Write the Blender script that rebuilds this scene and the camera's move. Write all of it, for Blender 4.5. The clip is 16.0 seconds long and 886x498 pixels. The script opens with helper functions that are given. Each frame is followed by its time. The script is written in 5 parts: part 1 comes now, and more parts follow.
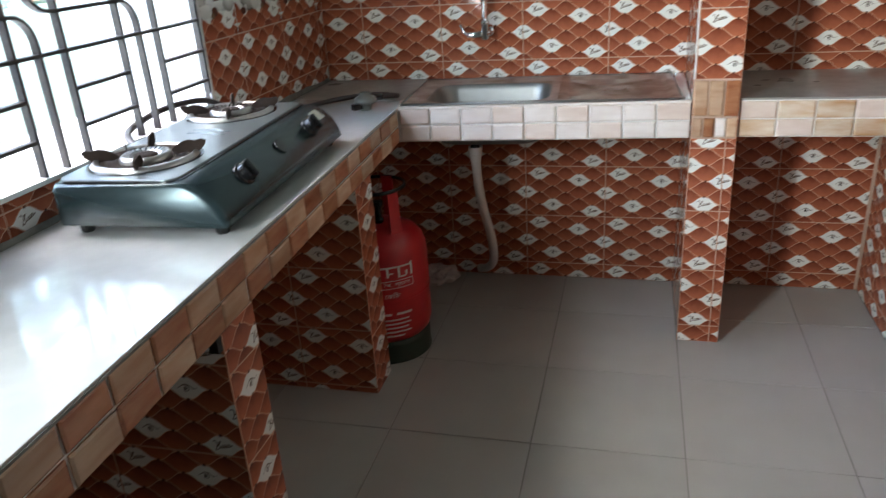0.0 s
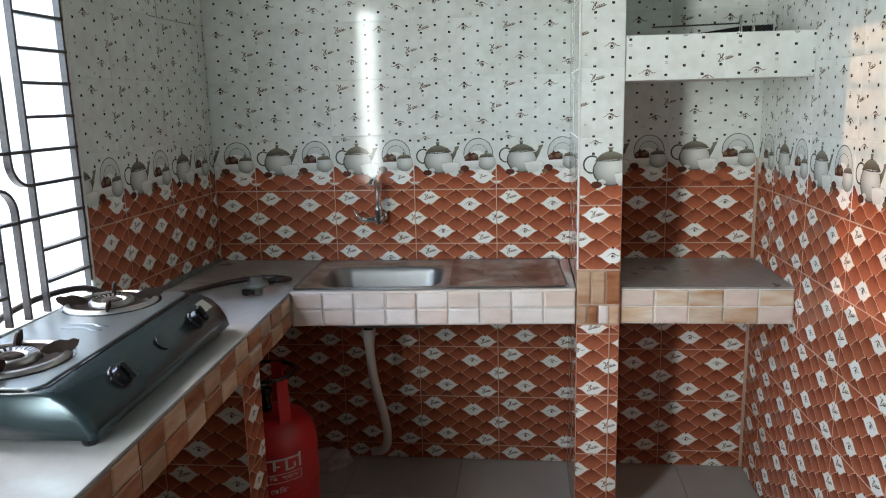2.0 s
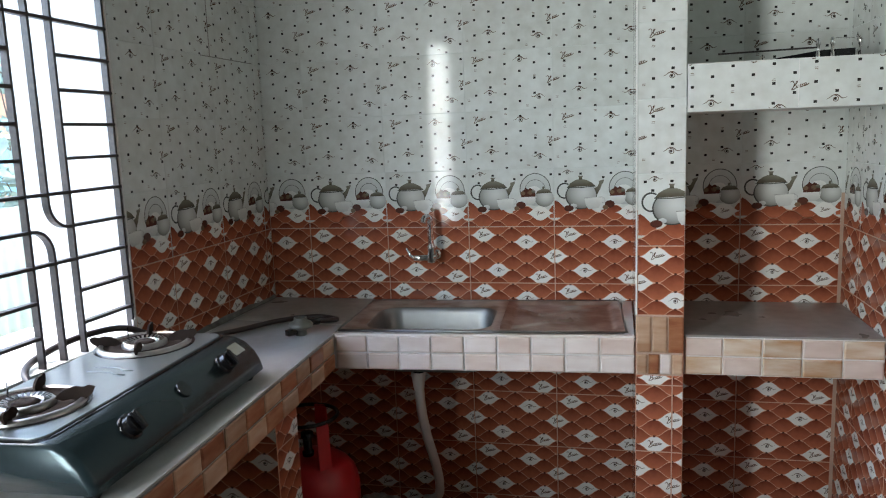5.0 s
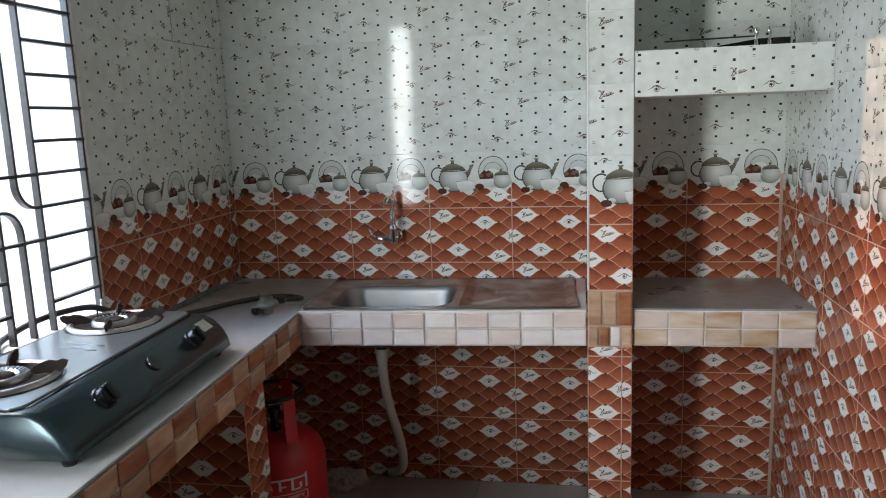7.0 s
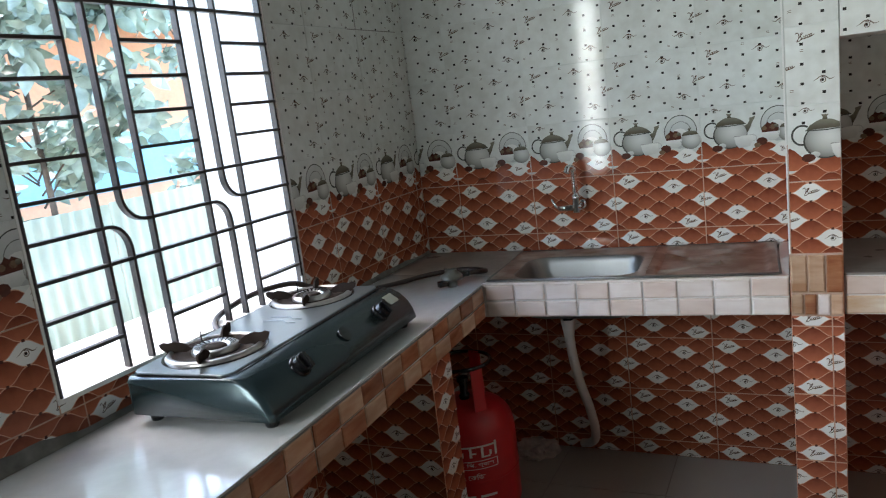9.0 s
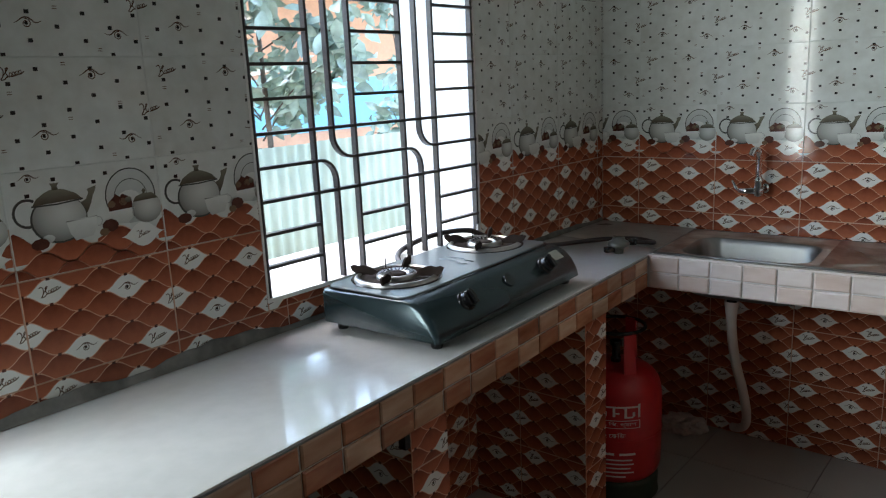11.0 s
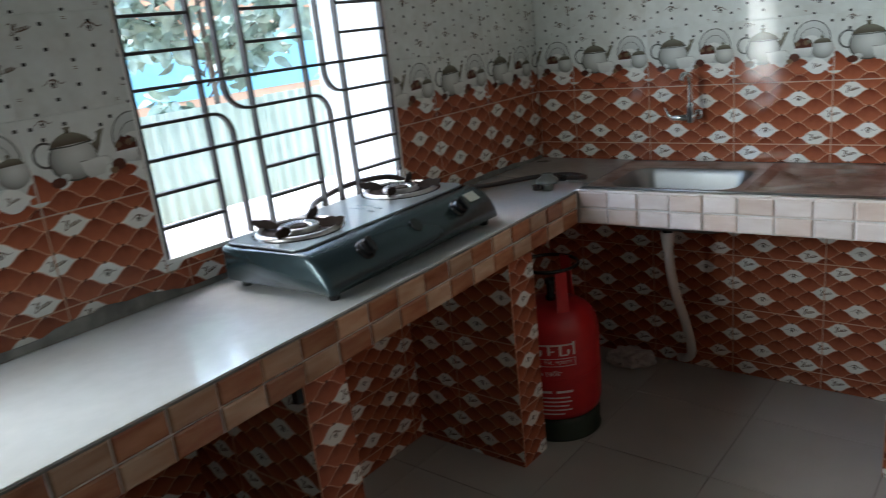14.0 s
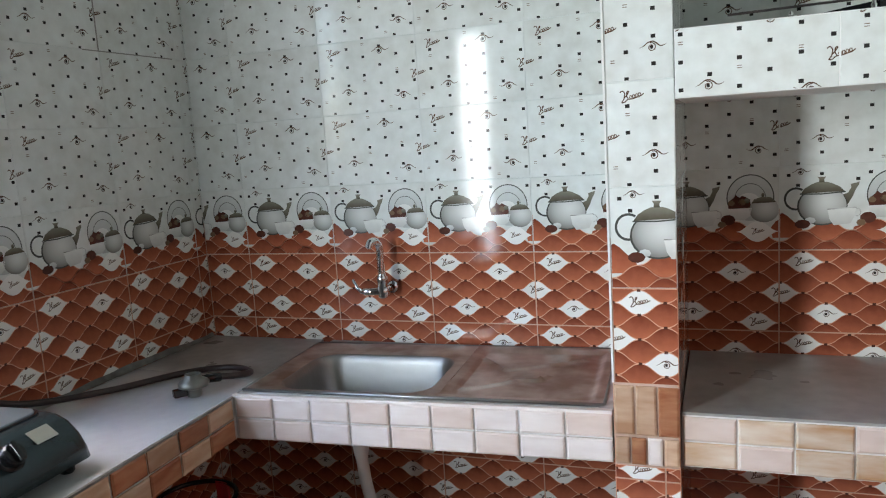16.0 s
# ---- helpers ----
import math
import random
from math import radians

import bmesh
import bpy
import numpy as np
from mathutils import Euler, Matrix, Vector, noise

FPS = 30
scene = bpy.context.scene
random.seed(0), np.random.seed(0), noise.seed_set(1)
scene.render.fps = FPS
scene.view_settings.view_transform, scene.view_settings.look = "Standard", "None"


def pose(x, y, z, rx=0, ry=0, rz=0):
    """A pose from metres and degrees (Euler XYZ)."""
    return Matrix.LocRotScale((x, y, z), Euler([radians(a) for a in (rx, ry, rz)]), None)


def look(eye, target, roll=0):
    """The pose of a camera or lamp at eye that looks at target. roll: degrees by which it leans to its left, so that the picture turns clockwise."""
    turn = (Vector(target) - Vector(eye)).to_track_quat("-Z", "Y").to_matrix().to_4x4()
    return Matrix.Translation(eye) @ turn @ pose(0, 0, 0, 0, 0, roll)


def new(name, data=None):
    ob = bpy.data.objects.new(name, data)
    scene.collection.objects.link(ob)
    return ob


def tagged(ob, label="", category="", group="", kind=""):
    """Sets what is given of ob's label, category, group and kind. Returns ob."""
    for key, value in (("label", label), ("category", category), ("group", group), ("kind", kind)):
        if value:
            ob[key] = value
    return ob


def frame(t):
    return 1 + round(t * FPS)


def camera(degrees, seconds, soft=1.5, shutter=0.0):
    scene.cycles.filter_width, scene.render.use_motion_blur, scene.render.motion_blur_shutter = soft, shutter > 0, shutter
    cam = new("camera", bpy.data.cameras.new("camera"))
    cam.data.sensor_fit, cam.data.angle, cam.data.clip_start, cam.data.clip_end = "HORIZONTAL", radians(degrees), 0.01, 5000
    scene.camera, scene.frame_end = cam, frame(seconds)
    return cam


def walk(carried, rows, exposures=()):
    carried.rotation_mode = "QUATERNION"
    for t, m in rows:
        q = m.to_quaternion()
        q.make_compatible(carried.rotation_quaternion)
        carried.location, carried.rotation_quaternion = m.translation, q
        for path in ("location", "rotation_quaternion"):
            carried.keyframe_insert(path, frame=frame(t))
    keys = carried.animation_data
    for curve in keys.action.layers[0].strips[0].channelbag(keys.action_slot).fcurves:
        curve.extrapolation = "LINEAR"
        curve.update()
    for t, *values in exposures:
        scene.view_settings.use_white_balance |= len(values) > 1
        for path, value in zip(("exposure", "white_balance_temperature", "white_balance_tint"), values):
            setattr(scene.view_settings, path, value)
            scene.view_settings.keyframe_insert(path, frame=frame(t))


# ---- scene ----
cam = camera(61.4, 16.0, soft=1.1, shutter=0.3)
PATH = [
    (0, (1.161, -2.733, 1.302), (0.673, -0.958, 0.521), -3.9),
    (0.5, (1.173, -2.732, 1.326), (0.833, -0.885, 0.639), -4.0),
    (1, (1.172, -2.712, 1.333), (0.853, -0.847, 0.685), -3.3),
    (1.5, (1.172, -2.699, 1.361), (0.913, -0.784, 0.846), -1.8),
    (2, (1.169, -2.699, 1.377), (0.945, -0.75, 0.988), -1.4),
    (2.5, (1.165, -2.703, 1.378), (0.967, -0.746, 1.017), -0.3),
    (3, (1.18, -2.672, 1.373), (1.072, -0.717, 0.965), -0.1),
    (3.5, (1.24, -2.579, 1.376), (1.031, -0.629, 0.987), -2.0),
    (4, (1.297, -2.506, 1.383), (0.883, -0.569, 1.105), -3.2),
    (6.5, (1.212, -2.686, 1.387), (0.751, -0.772, 1.037), -1.9),
    (7, (1.298, -2.654, 1.382), (0.937, -0.717, 1.037), -2.1),
    (7.5, (1.341, -2.62, 1.38), (0.919, -0.695, 1.04), -3.9),
    (8, (1.306, -2.623, 1.376), (0.711, -0.745, 1.032), -4.9),
    (10.5, (1.444, -2.677, 1.375), (0.295, -1.098, 0.945), -6.1),
    (11, (1.448, -2.757, 1.38), (0.191, -1.263, 0.947), -2.7),
    (11.5, (1.479, -2.752, 1.376), (0.219, -1.279, 0.883), -1.8),
    (12, (1.516, -2.722, 1.367), (0.171, -1.327, 0.873), -2.1),
    (12.5, (1.519, -2.729, 1.363), (0.044, -1.47, 0.876), -4.3),
    (13, (1.52, -2.728, 1.357), (0.039, -1.485, 0.844), -4.5),
    (13.5, (1.552, -2.678, 1.353), (0.167, -1.346, 0.798), -4.4),
    (14, (1.6, -2.577, 1.349), (0.36, -1.115, 0.779), -6.4),
    (14.5, (1.56, -2.402, 1.349), (0.617, -0.725, 0.802), -5.1),
    (15, (1.494, -2.205, 1.389), (0.821, -0.352, 1.048), -3.0),
    (15.5, (1.497, -2.032, 1.394), (0.82, -0.174, 1.092), -3.2),
    (16, (1.53, -1.93, 1.376), (0.83, -0.079, 1.083), -3.7),
]
walk(cam, [(t, look(eye, target, roll)) for t, eye, target, roll in PATH],
     [(0, 6.25, 6700, 6), (1.5, 6.0, 6700, 7), (2.5, 5.9, 6800, 9), (3, 5.95, 6800, 11), (4, 5.65, 6700, 10), (6.5, 5.75, 6700, 9), (8, 5.75, 6700, 9), (10.5, 5.3, 6700, 6), (13, 5.35, 6600, 7), (14, 5.55, 6600, 6), (15, 5.65, 7000, 10), (15.5, 5.75, 6800, 10), (16, 6.2, 6500, 10)])

# ---- light ----
world = bpy.data.worlds.new("world")
scene.world = world
world.use_nodes = True
wn = world.node_tree
sky = wn.nodes.new("ShaderNodeTexSky")
sky.sky_type = "NISHITA"
sky.sun_disc = False
sky.dust_density = 1.5
sky.sun_elevation = radians(62)
sky.sun_rotation = radians(265.2)
wn.links.new(sky.outputs[0], wn.nodes["Background"].inputs[0])
wn.nodes["Background"].inputs[1].default_value = 0.046
sun_data = bpy.data.lights.new("sun", "SUN")
sun_data.energy = 0.030
sun_data.angle = radians(0.5)
sun_data.color = (1.0, 0.55, 0.32)
sun = new("sun", sun_data)
sun.matrix_world = look((-9.90, -0.84, 2.275), (0, 0, 0))      # a low, hazy sun through the window


# the sky's light in the doorway at the end of the window wall
BACK = -3.05                      # wall behind the camera
DOOR = (-0.38, 0.03, 2.06)        # its doorway: x0, x1, head; the sky lamp starts above an added half-door
SILL = 0.60
door_data = bpy.data.lights.new("doorway_sky", "AREA")
door_data.shape = "RECTANGLE"
door_data.size, door_data.size_y = DOOR[1] - DOOR[0], DOOR[2] - SILL
door_data.energy = 1.65
door_data.color = (0.90, 0.97, 1.0)
door_light = new("doorway_sky", door_data)
door_light.matrix_world = look(((DOOR[0] + DOOR[1]) / 2, BACK - 0.05, (DOOR[2] + SILL) / 2), ((DOOR[0] + DOOR[1]) / 2, 0, (DOOR[2] + SILL) / 2))

# ---- materials ----
MATS = {}


def mat(name, colour, rough=0.5, metal=0.0, vary=0.06, scale=30.0, bump=0.0, bump_scale=200.0, second=None, mix_scale=4.0,
        coat=0.0, random_vary=0.0, stretch=None, turn=0.0, spec=0.5, even=False):
    """A procedural surface: colour broken up at two scales, roughness broken up by the coarse one, fine relief."""
    if name in MATS:
        return MATS[name]
    m = bpy.data.materials.new(name)
    m.use_nodes = True
    nt = m.node_tree
    b = nt.nodes["Principled BSDF"]
    tc = nt.nodes.new("ShaderNodeTexCoord")
    mp = nt.nodes.new("ShaderNodeMapping")
    nt.links.new(tc.outputs["Object"], mp.inputs[0])
    if stretch:
        mp.inputs["Scale"].default_value = stretch
    mp.inputs["Rotation"].default_value = (0, 0, radians(turn))
    oi = nt.nodes.new("ShaderNodeObjectInfo")
    add = nt.nodes.new("ShaderNodeVectorMath")
    add.operation = "MULTIPLY_ADD"
    nt.links.new(oi.outputs["Random"], add.inputs[0])
    add.inputs[1].default_value = (7.0, 13.0, 5.0)
    nt.links.new(mp.outputs[0], add.inputs[2])
    fine = nt.nodes.new("ShaderNodeTexNoise")
    fine.inputs["Scale"].default_value = scale
    fine.inputs["Detail"].default_value = 6
    coarse = nt.nodes.new("ShaderNodeTexNoise")
    coarse.inputs["Scale"].default_value = mix_scale
    coarse.inputs["Detail"].default_value = 3
    for n in (fine, coarse):
        nt.links.new(add.outputs[0], n.inputs["Vector"])
    ramp = nt.nodes.new("ShaderNodeValToRGB")
    ramp.color_ramp.elements[0].position, ramp.color_ramp.elements[1].position = 0.35, 0.65
    c2 = second or tuple(c * (1 - 2.0 * vary) for c in colour)
    ramp.color_ramp.elements[0].color, ramp.color_ramp.elements[1].color = (*colour, 1), (*c2, 1)
    mixf = nt.nodes.new("ShaderNodeMath")
    mixf.operation = "MULTIPLY_ADD"
    nt.links.new(fine.outputs[0], mixf.inputs[0])
    mixf.inputs[1].default_value = 0.5
    half = nt.nodes.new("ShaderNodeMath")
    half.operation = "MULTIPLY"
    nt.links.new(coarse.outputs[0], half.inputs[0])
    half.inputs[1].default_value = 0.5
    nt.links.new(half.outputs[0], mixf.inputs[2])
    nt.links.new(mixf.outputs[0], ramp.inputs[0])
    hsv = nt.nodes.new("ShaderNodeHueSaturation")
    nt.links.new(ramp.outputs[0], hsv.inputs["Color"])
    rv = nt.nodes.new("ShaderNodeMath")
    rv.operation = "MULTIPLY_ADD"
    nt.links.new(oi.outputs["Random"], rv.inputs[0])
    rv.inputs[1].default_value = random_vary
    rv.inputs[2].default_value = 1 - random_vary / 2
    nt.links.new(rv.outputs[0], hsv.inputs["Value"])
    nt.links.new(hsv.outputs[0], b.inputs["Base Color"])
    rr = nt.nodes.new("ShaderNodeMath")
    rr.operation = "MULTIPLY_ADD"
    nt.links.new(coarse.outputs[0], rr.inputs[0])
    rr.inputs[1].default_value = rough * 0.6
    rr.inputs[2].default_value = rough * 0.7
    if even:
        b.inputs["Roughness"].default_value = rough
    else:
        nt.links.new(rr.outputs[0], b.inputs["Roughness"])
    b.inputs["Metallic"].default_value = metal
    b.inputs["Coat Weight"].default_value = coat
    b.inputs["Specular IOR Level"].default_value = spec
    if bump:
        bn = nt.nodes.new("ShaderNodeTexNoise")
        bn.inputs["Scale"].default_value = bump_scale
        nt.links.new(add.outputs[0], bn.inputs["Vector"])
        bp = nt.nodes.new("ShaderNodeBump")
        bp.inputs["Strength"].default_value = bump
        bp.inputs["Distance"].default_value = 0.002
        nt.links.new(bn.outputs[0], bp.inputs["Height"])
        nt.links.new(bp.outputs[0], b.inputs["Normal"])
    MATS[name] = m
    return m


def graded(name, low, high, rough=0.12, power=1.0):
    """A glazed print whose ink runs from one tone at the foot of each motif to another at its head."""
    if name in MATS:
        return MATS[name]
    m = bpy.data.materials.new(name)
    m.use_nodes = True
    nt = m.node_tree
    b = nt.nodes["Principled BSDF"]
    uv = nt.nodes.new("ShaderNodeUVMap")
    sep = nt.nodes.new("ShaderNodeSeparateXYZ")
    nt.links.new(uv.outputs[0], sep.inputs[0])
    tc = nt.nodes.new("ShaderNodeTexCoord")
    no = nt.nodes.new("ShaderNodeTexNoise")
    no.inputs["Scale"].default_value = 60
    no.inputs["Detail"].default_value = 5
    nt.links.new(tc.outputs["Object"], no.inputs["Vector"])
    ma = nt.nodes.new("ShaderNodeMath")
    ma.operation = "MULTIPLY_ADD"
    nt.links.new(no.outputs[0], ma.inputs[0])
    ma.inputs[1].default_value = 0.5
    sub = nt.nodes.new("ShaderNodeMath")
    sub.operation = "SUBTRACT"
    nt.links.new(sep.outputs["Y"], sub.inputs[0])
    sub.inputs[1].default_value = 0.25
    nt.links.new(sub.outputs[0], ma.inputs[2])
    ramp = nt.nodes.new("ShaderNodeValToRGB")
    ramp.color_ramp.elements[0].color, ramp.color_ramp.elements[1].color = (*low, 1), (*high, 1)
    nt.links.new(ma.outputs[0], ramp.inputs[0])
    nt.links.new(ramp.outputs[0], b.inputs["Base Color"])
    b.inputs["Roughness"].default_value = rough
    MATS[name] = m
    return m


def rounded_print(name, light, dark, rough=0.12, centre=(0.58, 0.62), reach=0.62):
    """A glazed print of a round vessel: lightest at one point, darker towards its outline."""
    m = graded(name, light, dark, rough)
    nt = m.node_tree
    sub = nt.nodes.new("ShaderNodeVectorMath")
    sub.operation = "DISTANCE"
    nt.links.new(nt.nodes["UV Map"].outputs[0], sub.inputs[0])
    sub.inputs[1].default_value = (*centre, 0)
    div = nt.nodes.new("ShaderNodeMath")
    div.operation = "DIVIDE"
    nt.links.new(sub.outputs["Value"], div.inputs[0])
    div.inputs[1].default_value = reach
    soft = nt.nodes.new("ShaderNodeMath")
    soft.operation = "POWER"
    nt.links.new(div.outputs[0], soft.inputs[0])
    soft.inputs[1].default_value = 1.6
    nt.links.new(soft.outputs[0], nt.nodes["Color Ramp"].inputs[0])
    return m


GLAZE = 0.075
M_WHITE = mat("glazed_white", (0.71, 0.74, 0.71), GLAZE, second=(0.575, 0.59, 0.55), mix_scale=5, bump=0.05, bump_scale=14, random_vary=0.05, spec=0.27)
M_LINE = mat("wave_line_peach", (0.66, 0.37, 0.25), GLAZE, vary=0.05)
M_LENS = graded("wave_cell_orange", (0.45, 0.142, 0.072), (0.165, 0.040, 0.022), GLAZE)
M_EYE = mat("wave_cell_white", (0.80, 0.80, 0.76), GLAZE, vary=0.03)
M_INK = mat("print_black", (0.03, 0.028, 0.026), GLAZE)
M_BROWN = mat("print_brown", (0.20, 0.13, 0.08), GLAZE, vary=0.15)
M_POT = rounded_print("print_pot", (0.63, 0.645, 0.61), (0.20, 0.20, 0.18), GLAZE)
M_LID = graded("print_lid", (0.085, 0.075, 0.052), (0.21, 0.20, 0.155), GLAZE)
M_CUP = graded("print_cup", (0.50, 0.51, 0.48), (0.74, 0.75, 0.71), GLAZE)
M_FRUIT = mat("print_fruit", (0.11, 0.042, 0.030), GLAZE, vary=0.2, scale=90)
M_PLATE = graded("print_plate", (0.42, 0.44, 0.42), (0.60, 0.625, 0.60), GLAZE)
M_RIM = mat("print_plate_rim", (0.075, 0.078, 0.07), GLAZE)
M_SEPIA = mat("print_sepia", (0.115, 0.060, 0.036), GLAZE, vary=0.15)
M_GROUT = mat("tile_grout", (0.52, 0.36, 0.27), 0.8, vary=0.1, bump=0.3)
# the upper courses are pointed with white grout
gt = M_GROUT.node_tree
g_sep = gt.nodes.new("ShaderNodeSeparateXYZ")
g_cmp = gt.nodes.new("ShaderNodeMath")
g_cmp.operation = "GREATER_THAN"
g_cmp.inputs[1].default_value = 1.16
g_mix = gt.nodes.new("ShaderNodeMix")
g_mix.data_type = "RGBA"
g_mix.inputs["B"].default_value = (0.62, 0.65, 0.62, 1)
g_tc = gt.nodes.new("ShaderNodeTexCoord")
gt.links.new(g_tc.outputs["Object"], g_sep.inputs[0])
gt.links.new(g_sep.outputs["Z"], g_cmp.inputs[0])
gt.links.new(g_cmp.outputs[0], g_mix.inputs["Factor"])
g_bsdf = gt.nodes["Principled BSDF"]
gt.links.new(g_bsdf.inputs["Base Color"].links[0].from_socket, g_mix.inputs["A"])
gt.links.new(g_mix.outputs["Result"], g_bsdf.inputs["Base Color"])
# for unseen walls behind the camera, coloured dark so they return little fill
M_ENDWALL = mat("endwall_dark_for_bounce", (0.11, 0.11, 0.105), 0.7, vary=0.06)
M_EDGEGROUT = mat("pale_edge_grout", (0.80, 0.77, 0.73), 0.7, vary=0.06)
# the ceiling is out of view; its near-black colour keeps bounced light down
M_CEILING = mat("ceiling_dark_for_bounce", (0.09, 0.088, 0.085), 0.85, vary=0.1)
M_PLASTER = mat("white_plaster", (0.78, 0.78, 0.75), 0.7, vary=0.03, bump=0.2, bump_scale=60)
M_CEMENT = mat("grey_cement", (0.25, 0.24, 0.22), 0.85, second=(0.10, 0.095, 0.085), scale=25, mix_scale=9, bump=0.6, bump_scale=90)
M_FLOOR = mat("floor_tile_grey", (0.44, 0.44, 0.41), 0.19, second=(0.37, 0.37, 0.345), scale=7, mix_scale=1.6, random_vary=0.07, bump=0.02, bump_scale=9, even=True)
M_FLOOR.node_tree.nodes["Color Ramp"].color_ramp.elements[0].position = 0.2
M_FLOOR.node_tree.nodes["Color Ramp"].color_ramp.elements[1].position = 0.8
M_FJOINT = mat("floor_joint", (0.27, 0.26, 0.24), 0.8)
M_SLAB = mat("white_worktop_tile", (0.64, 0.65, 0.64), 0.08, vary=0.05, bump=0.03, bump_scale=6, mix_scale=2, coat=1.0)
M_SLAB.node_tree.nodes["Principled BSDF"].inputs["Coat IOR"].default_value = 1.8
M_SLAB.node_tree.nodes["Principled BSDF"].inputs["Coat Roughness"].default_value = 0.14
M_SLABG = mat("grey_worktop", (0.35, 0.34, 0.32), 0.30, second=(0.24, 0.23, 0.21), mix_scale=5, bump=0.06, bump_scale=30)
M_CREAM = mat("mosaic_cream", (0.60, 0.43, 0.30), 0.2, second=(0.40, 0.22, 0.125), scale=11, mix_scale=6, random_vary=0.35, stretch=(1, 4, 1), turn=14)
M_RUST = mat("mosaic_brown", (0.24, 0.075, 0.032), 0.2, second=(0.46, 0.22, 0.115), scale=11, mix_scale=6, random_vary=0.4, stretch=(1, 4, 1), turn=-18)
M_PALE = mat("mosaic_pale_pink", (0.80, 0.73, 0.68), 0.2, second=(0.68, 0.585, 0.53), scale=14, mix_scale=5, random_vary=0.1, stretch=(1, 3, 1), turn=10)
M_PALE2 = mat("mosaic_dusty_pink", (0.60, 0.47, 0.40), 0.2, second=(0.71, 0.60, 0.53), scale=14, mix_scale=5, random_vary=0.16, stretch=(1, 3, 1), turn=-12)
M_SAND = mat("mosaic_sand", (0.70, 0.62, 0.51), 0.2, second=(0.47, 0.26, 0.12), scale=8, mix_scale=7, random_vary=0.2, stretch=(1, 4, 1), turn=12)
M_STEEL = mat("brushed_steel", (0.32, 0.32, 0.31), 0.40, metal=1.0, vary=0.06, stretch=(1, 8, 1), bump=0.03, bump_scale=120)
M_STAIN = mat("stained_steel", (0.54, 0.49, 0.44), 0.33, metal=0.7, second=(0.25, 0.175, 0.13), scale=14, mix_scale=7)
M_CHROME = mat("chrome", (0.72, 0.71, 0.70), 0.07, metal=1.0, vary=0.02)
M_STOVE = mat("dark_grey_stove_enamel", (0.030, 0.050, 0.056), 0.24, metal=0.5, vary=0.06, scale=90, mix_scale=3, even=True)
M_TOPPLATE = mat("stove_top_steel", (0.24, 0.275, 0.28), 0.30, metal=0.7, vary=0.05, mix_scale=6, even=True)
M_BLACK = mat("black_plastic", (0.010, 0.010, 0.011), 0.16, vary=0.1, spec=0.32, even=True)
M_IRON = mat("black_iron_paint", (0.010, 0.0095, 0.010), 0.4, vary=0.2, second=(0.05, 0.035, 0.03), scale=80)
M_RUSTIRON = mat("burnt_iron", (0.040, 0.027, 0.022), 0.85, vary=0.2, scale=80, spec=0.2)
M_ALU = mat("burner_aluminium", (0.52, 0.51, 0.49), 0.32, metal=0.9, vary=0.15, scale=60)
M_RED = mat("red_cylinder_paint", (0.50, 0.012, 0.016), 0.32, vary=0.12, scale=25)
M_GREEN = mat("dark_green_base", (0.012, 0.035, 0.022), 0.5, vary=0.15)
M_MARK = mat("white_stencil", (0.72, 0.70, 0.68), 0.5)
M_PIPE = mat("white_drain_pipe", (0.66, 0.64, 0.60), 0.45, vary=0.05)
M_RUBBER = mat("brown_rubber_hose", (0.024, 0.013, 0.011), 0.38, vary=0.15)
M_ZINC = mat("regulator_zinc", (0.17, 0.17, 0.145), 0.36, metal=0.4, vary=0.15)
M_IVORY = mat("ivory_plastic", (0.68, 0.60, 0.40), 0.35, vary=0.04)
M_WOODPLATE = mat("brown_backplate", (0.14, 0.085, 0.05), 0.45, vary=0.2)
M_PLASTICBAG = mat("crumpled_plastic", (0.55, 0.50, 0.46), 0.3, vary=0.25, scale=40)
M_STICKER = mat("sticker_grey_green", (0.34, 0.36, 0.30), 0.5)


# ---- building helpers ----
def obj(name, bm, materials, parent=None, label="", smooth=False):
    me = bpy.data.meshes.new(name)
    bm.normal_update()
    bm.to_mesh(me)
    bm.free()
    for m in (materials if isinstance(materials, (list, tuple)) else [materials]):
        me.materials.append(m)
    if smooth:
        for p in me.polygons:
            p.use_smooth = True
    ob = new(name, me)
    if parent:
        ob.parent = parent
    if label:
        ob["label"] = label
    return ob


def part(name, bm, material, parent, label="", smooth=False):
    return obj(name, bm, material, parent, label, smooth)


def thing(name, label, category, m=None, group="", kind=""):
    e = new(name)
    e.empty_display_size = 0.05
    if m:
        e.matrix_world = m
    return tagged(e, label, category, group, kind)


def box(bm, x0, x1, y0, y1, z0, z1, bevel=0.0):
    ret = bmesh.ops.create_cube(bm, size=1)
    vs = ret["verts"]
    for v in vs:
        v.co = Vector((x0 if v.co.x < 0 else x1, y0 if v.co.y < 0 else y1, z0 if v.co.z < 0 else z1))
    if bevel:
        es = list({e for v in vs for e in v.link_edges})
        bmesh.ops.bevel(bm, geom=es, offset=bevel, segments=2, affect="EDGES", profile=0.5)
    return bm


def boxbm(*a, **k):
    return box(bmesh.new(), *a, **k)


